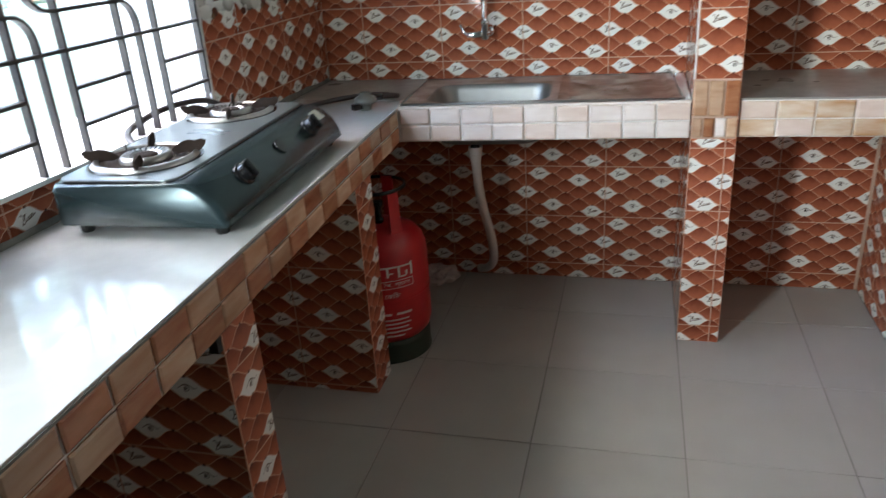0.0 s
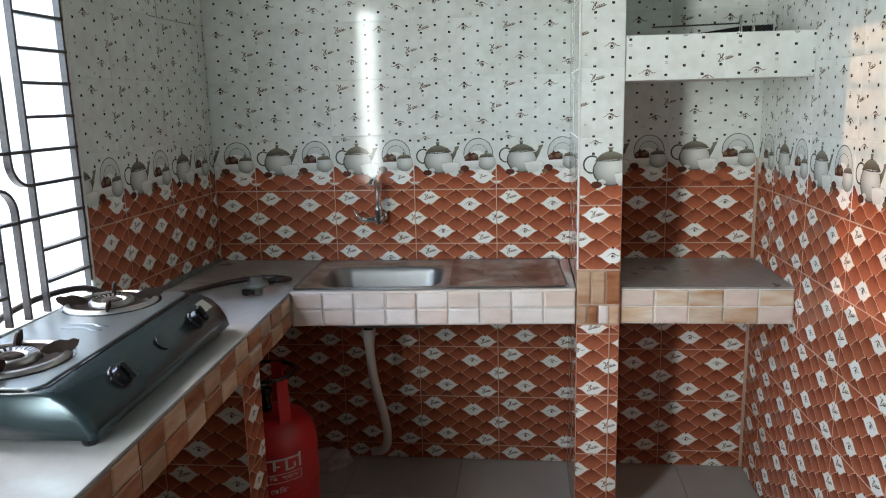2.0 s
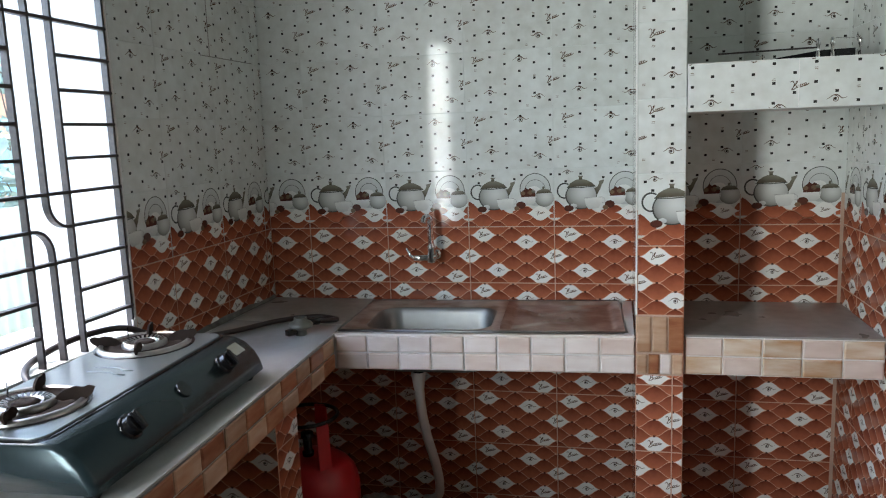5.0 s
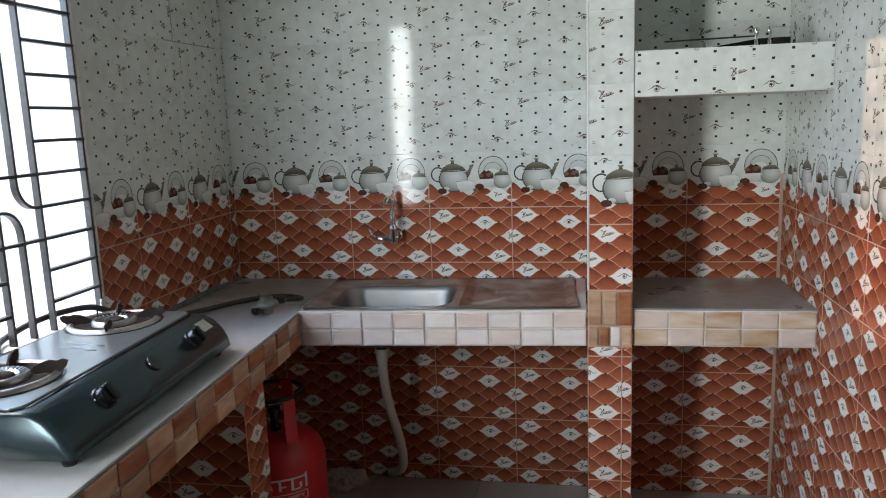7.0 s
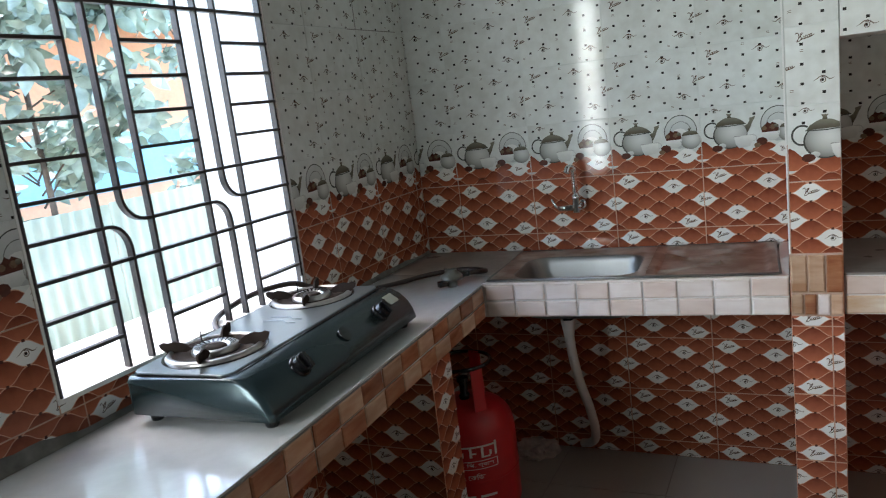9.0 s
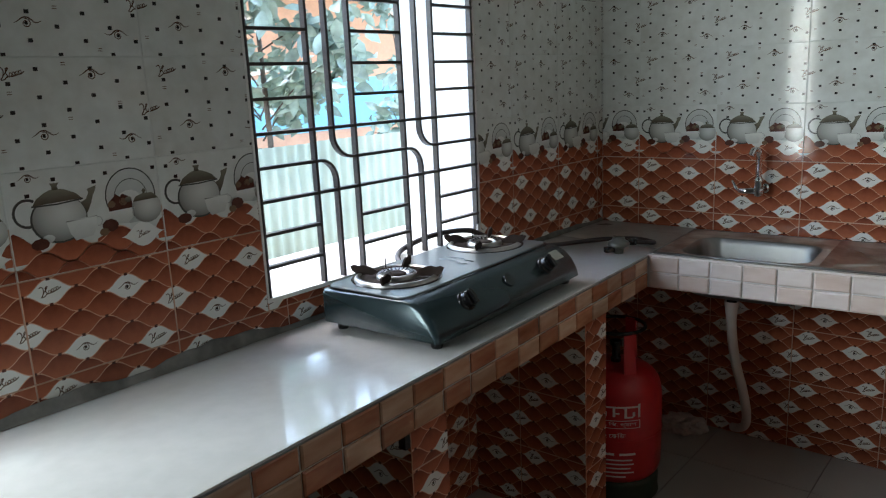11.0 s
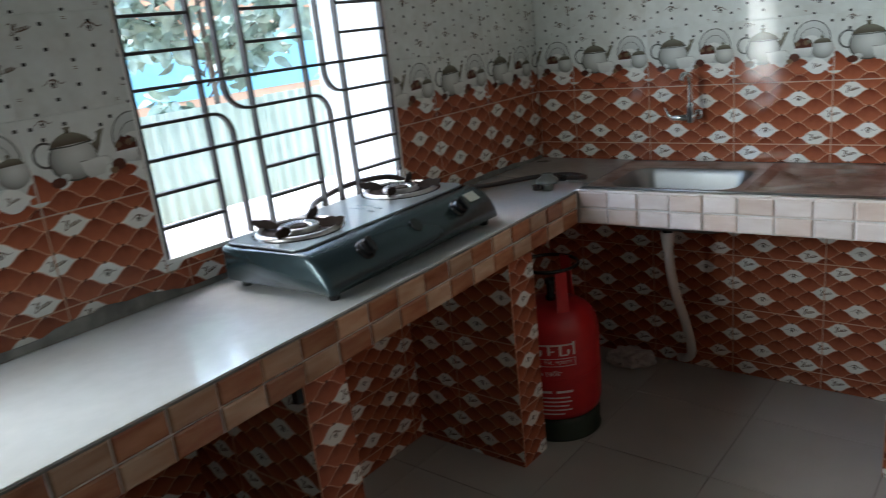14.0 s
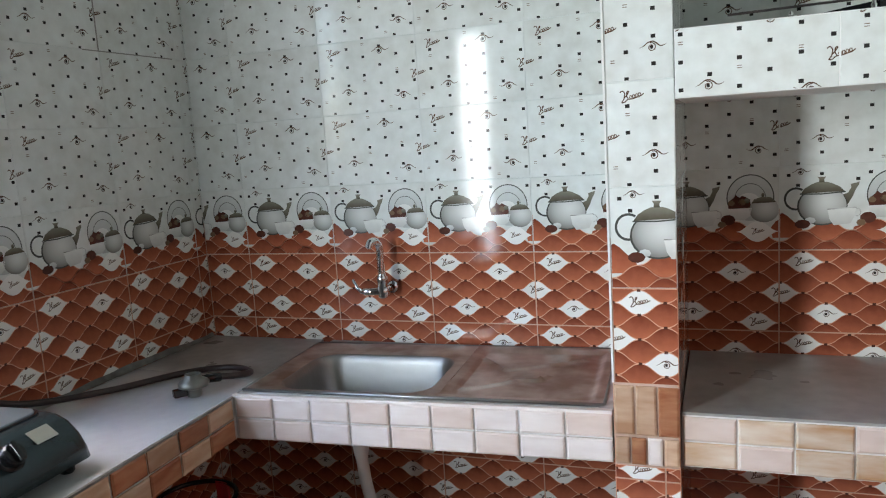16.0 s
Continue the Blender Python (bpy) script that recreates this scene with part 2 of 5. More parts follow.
def tube(bm, pts, r, n=10, cap=True):
    """A round bar along points; r is one radius or one for each point."""
    pts = [Vector(p) for p in pts]
    rs = r if isinstance(r, (list, tuple)) else [r] * len(pts)
    rings = []
    ref = None
    for i, p in enumerate(pts):
        d = (pts[min(i + 1, len(pts) - 1)] - pts[max(i - 1, 0)]).normalized()
        if ref is None:
            ref = d.orthogonal().normalized()
        ref = (ref - d * ref.dot(d)).normalized()
        s = d.cross(ref)
        rings.append([bm.verts.new(p + rs[i] * (ref * math.cos(2 * math.pi * k / n) + s * math.sin(2 * math.pi * k / n))) for k in range(n)])
    for a, b in zip(rings, rings[1:]):
        for k in range(n):
            bm.faces.new((a[k], a[(k + 1) % n], b[(k + 1) % n], b[k]))
    if cap:
        bm.faces.new(rings[0][::-1])
        bm.faces.new(rings[-1])
    return bm


def lathe(bm, profile, centre=(0, 0, 0), n=32):
    """Turns (radius, height) rows round z."""
    c = Vector(centre)
    rings = []
    for r, z in profile:
        rings.append([bm.verts.new(c + Vector((max(r, 1e-4) * math.cos(2 * math.pi * k / n), max(r, 1e-4) * math.sin(2 * math.pi * k / n), z))) for k in range(n)])
    for a, b in zip(rings, rings[1:]):
        for k in range(n):
            bm.faces.new((a[k], a[(k + 1) % n], b[(k + 1) % n], b[k]))
    return bm


def smooth_path(pts, steps=8):
    """Catmull-Rom through the points."""
    pts = [Vector(p) for p in pts]
    ext = [2 * pts[0] - pts[1]] + pts + [2 * pts[-1] - pts[-2]]
    out = []
    for i in range(1, len(ext) - 2):
        a, b, c, d = ext[i - 1:i + 3]
        for k in range(steps):
            t = k / steps
            out.append(0.5 * (2 * b + (c - a) * t + (2 * a - 5 * b + 4 * c - d) * t * t + (3 * b - a - 3 * c + d) * t ** 3))
    out.append(pts[-1])
    return out


# ---- tiles: size, print and laying ----
TW, TH, TT = 0.300, 0.200, 0.004      # width, height, thickness
JOINT = 0.0019
TILE_MATS = [M_WHITE, M_LINE, M_LENS, M_EYE, M_INK, M_BROWN, M_POT, M_LID, M_CUP, M_FRUIT, M_PLATE, M_RIM, M_SEPIA]
I_WHITE, I_LINE, I_LENS, I_EYE, I_INK, I_BROWN, I_POT, I_LID, I_CUP, I_FRUIT, I_PLATE, I_RIM, I_SEPIA = range(13)
for glazed in TILE_MATS:
    glazed.node_tree.nodes["Principled BSDF"].inputs["Specular IOR Level"].default_value = 0.16


def clip(poly, u0, u1, v0, v1):
    for axis, lim, keep_less in ((0, u0, False), (0, u1, True), (1, v0, False), (1, v1, True)):
        out = []
        for i, p in enumerate(poly):
            q = poly[(i + 1) % len(poly)]
            pin = p[axis] <= lim if keep_less else p[axis] >= lim
            qin = q[axis] <= lim if keep_less else q[axis] >= lim
            if pin:
                out.append(p)
            if pin != qin:
                t = (lim - p[axis]) / (q[axis] - p[axis])
                out.append(tuple(p[k] + t * (q[k] - p[k]) for k in range(2)))
        poly = out
        if len(poly) < 3:
            return []
    return poly


def ellipse(cu, cv, ru, rv, n=18, a0=0.0, a1=2 * math.pi):
    full = abs(a1 - a0) > 6.2
    k = n if full else n + 1
    return [(cu + ru * math.cos(a0 + (a1 - a0) * i / n), cv + rv * math.sin(a0 + (a1 - a0) * i / n)) for i in range(k)]


def stroke(pts, w):
    """A line of some width as quads; w is one width or one for each point."""
    ws = w if isinstance(w, (list, tuple)) else [w] * len(pts)
    offs = []
    for i, p in enumerate(pts):
        a, b = pts[max(i - 1, 0)], pts[min(i + 1, len(pts) - 1)]
        dx, dy = b[0] - a[0], b[1] - a[1]
        l = math.hypot(dx, dy) or 1
        offs.append((-dy / l * ws[i] / 2, dx / l * ws[i] / 2))
    return [[(pts[i][0] + offs[i][0], pts[i][1] + offs[i][1]), (pts[i][0] - offs[i][0], pts[i][1] - offs[i][1]),
             (pts[i + 1][0] - offs[i + 1][0], pts[i + 1][1] - offs[i + 1][1]), (pts[i + 1][0] + offs[i + 1][0], pts[i + 1][1] + offs[i + 1][1])]
            for i in range(len(pts) - 1)]


def swirl(u, v, s, flip=1):
    """The small eye-like flourish: a long lash that runs over a dot in a curl."""
    out = []
    lash = [(u + flip * s * x, v + s * y) for x, y in smooth_flat([(-1.55, -0.05), (-1.0, 0.22), (-0.45, 0.62), (0.15, 0.72), (0.65, 0.45), (1.05, 0.12), (1.5, 0.10), (1.95, 0.32)])]
    n = len(lash) - 1
    out += [(q, I_SEPIA, 3) for q in stroke(lash, [s * (0.05 + 0.13 * math.sin(math.pi * i / n)) for i in range(n + 1)])]
    curl = [(u + flip * s * r * math.cos(t), v + s * (r * math.sin(t) - 0.02)) for r, t in [(0.24 + 0.36 * i / 16, 0.6 + 7.6 * i / 16) for i in range(17)]]
    out += [(q, I_SEPIA, 4) for q in stroke(curl, s * 0.13)]
    out.append((ellipse(u, v - s * 0.02, s * 0.24, s * 0.24, 8), I_INK, 4))
    return out


def smooth_flat(pts, steps=4):
    """A soft curve through flat points."""
    ext = [pts[0]] + list(pts) + [pts[-1]]
    out = []
    for i in range(1, len(ext) - 2):
        a, b, c, d = ext[i - 1:i + 3]
        for k in range(steps):
            t = k / steps
            out.append(tuple(0.5 * (2 * b[j] + (c[j] - a[j]) * t + (2 * a[j] - 5 * b[j] + 4 * c[j] - d[j]) * t * t + (3 * b[j] - a[j] - 3 * c[j] + d[j]) * t ** 3) for j in (0, 1)))
    out.append(tuple(pts[-1]))
    return out


def sprig(u, v, s):
    """The small sprig: a curled stem with a row of tiny leaves, like handwriting."""
    out = []
    stem = smooth_flat([(-1.5, 0.75), (-1.15, 0.95), (-0.85, 0.55), (-0.95, -0.15), (-1.25, -0.65), (-0.85, -0.62), (-0.45, -0.30), (0.2, -0.22), (0.8, -0.05), (1.35, 0.12), (1.75, 0.42)])
    loop = smooth_flat([(-0.95, -0.1), (-0.55, 0.35), (-0.25, 0.85), (-0.52, 0.75), (-0.55, 0.15), (-0.3, -0.25)])
    for line in (stem, loop):
        out += [(q, I_SEPIA, 3) for q in stroke([(u + s * x, v + s * y) for x, y in line], s * 0.15)]
    for k in range(4):
        c = (u + s * (0.0 + 0.40 * k), v + s * (0.02 + 0.10 * k))
        leaf = ellipse(c[0], c[1], s * 0.17, s * 0.25, 6)
        out += [(q, I_SEPIA if k % 2 else I_BROWN, 4) for q in stroke(leaf + leaf[:1], s * 0.13)]
    return out


def lens(cu, cv, grow=0.0):
    """One cell of the wave lattice, 0.1 wide and 0.05 high, between a crest and a trough."""
    n = 24
    up = []
    for i in range(n + 1):
        t = i / n
        a = 2 * math.pi * (t - 0.5)
        h = 0.0125 * (1 + (math.cos(a) - 0.035 * math.cos(3 * a)) / 0.965) - 0.0011 + grow
        if h > 0:
            up.append((cu - 0.05 + 0.1 * t, cv + h))
    low = [(u, 2 * cv - v) for u, v in up]
    return [(up[0][0] - 0.003, cv)] + up + [(up[-1][0] + 0.003, cv)] + low[::-1]


WHITE_CELLS = {(0, 0): 0, (3, 1): 1, (5, 3): 0, (1, 5): 1, (4, 6): 0}


def lattice(top=-1.0):
    """Cells (in half steps across and rows down) that touch one tile; only those whose foot lies under top, if given."""
    out = []
    for r in range(-2, 10):
        for h in range(-2, 8):
            if (h + r) % 2:
                continue
            cu, cv = 0.052 + 0.05 * h, TH - 0.029 - 0.025 * r
            if top >= 0 and cv > top:
                continue
            out.append((cu, cv, WHITE_CELLS.get((h % 6, r % 8), -1)))
    return out


def print_orange(top=-1.0):
    out = []
    for cu, cv, white in lattice(top):
        out.append((lens(cu, cv, 0.0002 if white >= 0 else 0.0), I_EYE if white >= 0 else I_LENS, 1))
        out.append(([(cu - 0.0535, cv - 0.003), (cu - 0.0465, cv - 0.003), (cu - 0.0465, cv + 0.003), (cu - 0.0535, cv + 0.003)], I_FRUIT, 2))
        if white == 0:
            out += sprig(cu, cv, 0.0125)
        elif white == 1:
            out += swirl(cu, cv - 0.001, 0.0125)
    return out


def print_white():
    out = []
    for i in range(-1, 4):
        for j in range(-1, 5):
            for du, dv in ((0.09, 0.021), (0.04, 0.046)):
                u, v = du + 0.1 * i, TH - dv - 0.05 * j
                out.append(([(u - 0.0042, v - 0.0036), (u + 0.0042, v - 0.0036), (u + 0.0042, v + 0.0036), (u - 0.0042, v + 0.0036)], I_INK, 1))
    out += sprig(0.047, TH - 0.030, 0.0135)
    out += swirl(0.190, TH - 0.034, 0.0150)
    out += sprig(0.000, TH - 0.105, 0.0135) + sprig(0.300, TH - 0.105, 0.0135)
    out += swirl(0.087, TH - 0.141, 0.0140)
    out += swirl(0.255, TH - 0.160, 0.0140, -1)
    for u, v in ((0.040, 0.062), (0.140, 0.012), (0.140, 0.112), (0.240, 0.087), (0.015, 0.162), (0.215, 0.187)):
        for k in (-1, 1):
            out.append(([(u - 0.0042, TH - v + 0.0021 * k - 0.0007), (u + 0.0042, TH - v + 0.0021 * k - 0.0007), (u + 0.0042, TH - v + 0.0021 * k + 0.0007), (u - 0.0042, TH - v + 0.0021 * k + 0.0007)], I_BROWN, 2))
    return out


def print_decor():
    """Teapot and cup at one side, plate, basket and bowl at the other, over the first waves."""
    out = []
    for u, v in ((0.09, 0.021), (0.19, 0.021), (0.04, 0.046), (0.29, 0.021), (0.165, 0.035), (0.02, 0.022)):
        v = TH - v
        out.append(([(u - 0.0042, v - 0.0036), (u + 0.0042, v - 0.0036), (u + 0.0042, v + 0.0036), (u - 0.0042, v + 0.0036)], I_INK, 1))
    out += swirl(0.045, TH - 0.016, 0.0115)
    # the first rows of waves, and orange ground between the pots
    for poly in ([(-0.01, 0.03), (-0.01, 0.078), (0.006, 0.090), (0.018, 0.082), (0.034, 0.066), (0.05, 0.05), (0.05, 0.03)],
                 [(0.285, 0.03), (0.282, 0.056), (0.292, 0.070), (0.31, 0.080), (0.31, 0.03)],
                 [(0.150, 0.03), (0.158, 0.054), (0.176, 0.060), (0.190, 0.070), (0.204, 0.066), (0.216, 0.052), (0.23, 0.03)]):
        out.append((poly, I_LENS, 1))
    for cu, cv, white in lattice(0.05):
        if cv > 0.03 and (round(cu * 100) % 3 == 0):
            continue
        out.append((lens(cu, cv, 0.0022), I_LINE, 2))
        out.append((lens(cu, cv), I_LENS, 3))
    out.append((lens(0.252, 0.046, 0.001), I_EYE, 4))
    out += [(p, m, 5) for p, m, k in sprig(0.252, 0.046, 0.009)]
    # plate
    out.append((ellipse(0.236, 0.128, 0.053, 0.056, 22), I_PLATE, 3))
    ring = ellipse(0.236, 0.128, 0.052, 0.055, 22, -0.1, math.pi + 0.3)
    out += [(q, I_RIM, 4) for q in stroke(ring, 0.0026)]
    ring = ellipse(0.236, 0.124, 0.035, 0.038, 18, 0, math.pi)
    out += [(q, I_RIM, 4) for q in stroke(ring, 0.0015)]
    out.append((ellipse(0.232, 0.118, 0.026, 0.022, 14), I_CUP, 4))
    # basket of fruit, and a bowl with a lid
    out.append(([(0.186, 0.112), (0.190, 0.122), (0.198, 0.128), (0.204, 0.136), (0.211, 0.128), (0.218, 0.134), (0.226, 0.130), (0.236, 0.124), (0.238, 0.098), (0.188, 0.098)], I_FRUIT, 5))
    out.append(([(0.186, 0.102), (0.240, 0.104), (0.236, 0.084), (0.222, 0.074), (0.200, 0.076), (0.189, 0.086)], I_CUP, 6))
    for fu, fv, fr, fm in ((0.194, 0.116, 0.008, I_BROWN), (0.206, 0.124, 0.009, I_FRUIT), (0.218, 0.118, 0.009, I_BROWN), (0.229, 0.121, 0.007, I_LID), (0.212, 0.111, 0.007, I_FRUIT)):
        out.append((ellipse(fu, fv, fr, fr * 0.9, 9), fm, 6))
    out.append((ellipse(0.267, 0.098, 0.033, 0.030, 18), I_POT, 6))
    out.append(([(0.238, 0.114), (0.245, 0.124), (0.262, 0.130), (0.282, 0.128), (0.294, 0.116)], I_LID, 7))
    out.append((ellipse(0.264, 0.134, 0.004, 0.005, 8), I_LID, 7))
    # teapot
    handle = ellipse(0.036, 0.122, 0.024, 0.025, 14, math.radians(55), math.radians(285))
    out += [(q, I_RIM, 3) for q in stroke(handle, 0.0050)]
    out.append(([(0.132, 0.128), (0.145, 0.134), (0.151, 0.145), (0.150, 0.153), (0.168, 0.158), (0.166, 0.150), (0.160, 0.140), (0.154, 0.124), (0.145, 0.108), (0.136, 0.102)], I_LID, 4))
    body = ellipse(0.091, 0.104, 0.053, 0.046, 24)
    out.append((body, I_RIM, 4))
    out.append((ellipse(0.092, 0.105, 0.0500, 0.0435, 24), I_POT, 5))
    out.append(([(0.046, 0.134), (0.138, 0.137), (0.128, 0.148), (0.110, 0.157), (0.100, 0.160), (0.080, 0.160), (0.068, 0.155), (0.054, 0.146)], I_LID, 6))
    out += [(q, I_RIM, 7) for q in stroke([(0.044, 0.133), (0.09, 0.132), (0.140, 0.136)], 0.003)]
    out.append(([(0.084, 0.159), (0.096, 0.159), (0.095, 0.166), (0.099, 0.172), (0.081, 0.172), (0.085, 0.166)], I_LID, 7))
    # cup and fruit in front
    out.append(([(0.102, 0.096), (0.162, 0.099), (0.158, 0.078), (0.150, 0.062), (0.116, 0.058), (0.107, 0.072)], I_CUP, 8))
    out += [(q, I_POT, 9) for q in stroke(ellipse(0.163, 0.088, 0.008, 0.009, 8, -1.8, 1.8), 0.002)]
    out += [(q, I_POT, 9) for q in stroke([(0.102, 0.096), (0.162, 0.099)], 0.0022)]
    out.append((ellipse(0.186, 0.075, 0.017, 0.013, 9), I_FRUIT, 8))
    out.append((ellipse(0.172, 0.064, 0.010, 0.008, 8), I_BROWN, 9))
    out.append((ellipse(0.050, 0.062, 0.017, 0.011, 9), I_FRUIT, 8))
    out.append((ellipse(0.066, 0.070, 0.012, 0.008, 8), I_PLATE, 7))
    return out


PRINTS = {"orange": (print_orange(), I_LINE), "white": (print_white(), I_WHITE), "decor": (print_decor(), I_WHITE)}
TILE_CACHE = {}


def tile_mesh(kind, u0, u1, v0, v1):
    """The mesh of a tile, or of the piece of it between these bounds: a chamfered body with the glazed print on its face."""
    key = (kind, round(u0, 3), round(u1, 3), round(v0, 3), round(v1, 3))
    if key in TILE_CACHE:
        return TILE_CACHE[key]
    shapes, base = PRINTS[kind]
    g = JOINT / 2
    a0, a1, b0, b1 = u0 + g, u1 - g, v0 + g, v1 - g
    c = 0.0008
    bm = bmesh.new()
    uvl = bm.loops.layers.uv.new("UVMap")
    back = [bm.verts.new((u, v, 0)) for u, v in ((a0, b0), (a1, b0), (a1, b1), (a0, b1))]
    mid = [bm.verts.new((u, v, TT - c)) for u, v in ((a0, b0), (a1, b0), (a1, b1), (a0, b1))]
    top = [bm.verts.new((u, v, TT)) for u, v in ((a0 + c, b0 + c), (a1 - c, b0 + c), (a1 - c, b1 - c), (a0 + c, b1 - c))]
    f = bm.faces.new(top)
    f.material_index = base
    for k in range(4):
        for lo, hi in ((back, mid), (mid, top)):
            f = bm.faces.new((lo[k], lo[(k + 1) % 4], hi[(k + 1) % 4], hi[k]))
            f.material_index = base
    for poly, mi, level in shapes:
        vs = [p[1] for p in poly]
        lo, hi = min(vs), max(vs)
        us = [p[0] for p in poly]
        left, right = min(us), max(us)
        cut = clip(poly, a0 + c, a1 - c, b0 + c, b1 - c)
        if len(cut) < 3:
            continue
        area = sum(p[0] * q[1] - q[0] * p[1] for p, q in zip(cut, cut[1:] + cut[:1]))
        if abs(area) < 2e-8:
            continue
        if area < 0:
            cut = cut[::-1]
        try:
            f = bm.faces.new([bm.verts.new((u, v, TT + 0.00012 * level)) for u, v in cut])
        except ValueError:
            continue
        f.material_index = mi
        for lp in f.loops:
            lp[uvl].uv = ((lp.vert.co.x - left) / max(right - left, 1e-5), (lp.vert.co.y - lo) / max(hi - lo, 1e-5))
    me = bpy.data.meshes.new("tile")
    bm.to_mesh(me)
    bm.free()
    for m in TILE_MATS:
        me.materials.append(m)
    TILE_CACHE[key] = me
    return me


ROW0 = 0.06


def kind_at(z):
    return "orange" if z < 1.055 else "decor" if z < 1.255 else "white"


def lay(parent, origin, along, normal, length, z0, z1, offset, holes=(), row0=ROW0, kind=None):
    """Lays tiles on a wall: from origin (at floor level) along a direction, between two heights, round the holes (a0, a1, z0, z1)."""
    al, no = Vector(along), Vector(normal)
    rot = Matrix((al, Vector((0, 0, 1)), no)).transposed().to_4x4()
    o = Vector(origin)
    i0 = math.floor((0 - offset) / TW)
    for i in range(i0, math.ceil((length - offset) / TW)):
        for j in range(math.floor((z0 - row0) / TH), math.ceil((z1 - row0) / TH)):
            cu, cz = offset + i * TW, row0 + j * TH
            rects = [(max(0, cu), min(length, cu + TW), max(z0, cz), min(z1, cz + TH))]
            for a0, a1, b0, b1 in holes:
                cut = []
                for r in rects:
                    if r[0] >= a1 or r[1] <= a0 or r[2] >= b1 or r[3] <= b0:
                        cut.append(r)
                        continue
                    cut += [(r[0], a0, r[2], r[3]), (a1, r[1], r[2], r[3]),
                            (max(r[0], a0), min(r[1], a1), r[2], b0), (max(r[0], a0), min(r[1], a1), b1, r[3])]
                rects = cut
            for r in rects:
                if r[1] - r[0] < 0.012 or r[3] - r[2] < 0.012:
                    continue
                ob = new("tile", tile_mesh(kind or kind_at(cz), r[0] - cu, r[1] - cu, r[2] - cz, r[3] - cz))
                tilt = pose(0, 0, 0, random.uniform(-0.10, 0.10), random.uniform(-0.10, 0.10), 0)
                ob.parent = parent
                ob.matrix_local = Matrix.Translation(o + al * cu + Vector((0, 0, cz)) - no * TT) @ rot @ tilt


MOSAIC_CACHE = {}


def mosaic(parent, p0, p1, z0, z1, normal, step, mats, rows=2, phase=0, name="edge_tile"):
    """Two courses of small pillowed tiles along an edge from p0 to p1."""
    a, b = Vector(p0), Vector(p1)
    al, no = (b - a).normalized(), Vector(normal)
    no = (no - al * no.dot(al)).normalized()
    rot = Matrix((al, Vector((0, 0, 1)), no)).transposed().to_4x4()
    n = max(1, round((b - a).length / step))
    w, h = (b - a).length / n, (z1 - z0) / rows
    for i in range(n):
        for j in range(rows):
            m = mats[(i + j + phase) % len(mats)]
            key = (round(w, 4), round(h, 4), m.name)
            if key not in MOSAIC_CACHE:
                bm = bmesh.new()
                g, c = 0.0022, 0.004
                lo = [bm.verts.new((u, v, 0)) for u, v in ((g, g), (w - g, g), (w - g, h - g), (g, h - g))]
                mi = [bm.verts.new((v.co.x, v.co.y, 0.003)) for v in lo]
                hi = [bm.verts.new((u, v, 0.0055)) for u, v in ((g + c, g + c), (w - g - c, g + c), (w - g - c, h - g - c), (g + c, h - g - c))]
                bm.faces.new(hi)
                for k in range(4):
                    bm.faces.new((lo[k], lo[(k + 1) % 4], mi[(k + 1) % 4], mi[k]))
                    bm.faces.new((mi[k], mi[(k + 1) % 4], hi[(k + 1) % 4], hi[k]))
                me = bpy.data.meshes.new(name)
                bm.to_mesh(me)
                bm.free()
                me.materials.append(m)
                MOSAIC_CACHE[key] = me
            ob = new(name, MOSAIC_CACHE[key])
            ob.parent = parent
            ob.matrix_local = Matrix.Translation(a + al * w * i + Vector((0, 0, z0 + h * j)) - no * 0.003) @ rot @ pose(0, 0, 0, random.uniform(-1, 1), random.uniform(-1, 1), random.uniform(-0.4, 0.4))


def prism(poly, z0, z1, bevel=0.0):
    bm = bmesh.new()
    lo = [bm.verts.new((x, y, z0)) for x, y in poly]
    hi = [bm.verts.new((x, y, z1)) for x, y in poly]
    n = len(poly)
    bm.faces.new(lo[::-1])
    bm.faces.new(hi)
    for k in range(n):
        bm.faces.new((lo[k], lo[(k + 1) % n], hi[(k + 1) % n], hi[k]))
    bmesh.ops.recalc_face_normals(bm, faces=bm.faces)
    if bevel:
        bmesh.ops.bevel(bm, geom=list(bm.edges), offset=bevel, segments=2, affect="EDGES", profile=0.5)
    return bm


# ---- the kitchen's shell ----
RX = 1.968                        # face of the wall opposite the window
CEIL = 2.75
GD = 0.0012                       # depth of the joints
TILE_TOP = 2.26
TILE_END_E = -2.00                # where the wall tiles stop, opposite the window
CORNER = -2.60                    # end of the window wall, at the doorway's recess
WY0, WY1, WZ0, WZ1 = -1.702, -0.838, 0.884, 2.06
THICK = 0.32



def structure(name, label, category):
    return thing(name, label, category, kind="structure")


def slab_part(name, parent, material, *dims):
    return part(name, boxbm(*dims), material, parent)


wall_w = structure("wall_west", "tiled kitchen wall with a barred window opening", "wall")
for d in ((-THICK, -GD, CORNER, WY0, 0, CEIL), (-THICK, -GD, WY1, 0.2, 0, CEIL),
          (-THICK, -GD, WY0, WY1, 0, WZ0 - 0.004), (-THICK, -GD, WY0, WY1, WZ1, CEIL)):
    slab_part("masonry", wall_w, M_GROUT, *d)
slab_part("plaster", wall_w, M_PLASTER, -GD, 0, CORNER, 0, TILE_TOP + 0.002, CEIL)
# added recess walls out of view, dark to hold back fill light
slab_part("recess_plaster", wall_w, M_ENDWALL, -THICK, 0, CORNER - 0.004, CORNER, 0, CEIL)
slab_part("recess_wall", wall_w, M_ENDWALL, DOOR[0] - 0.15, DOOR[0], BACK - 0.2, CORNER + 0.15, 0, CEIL)

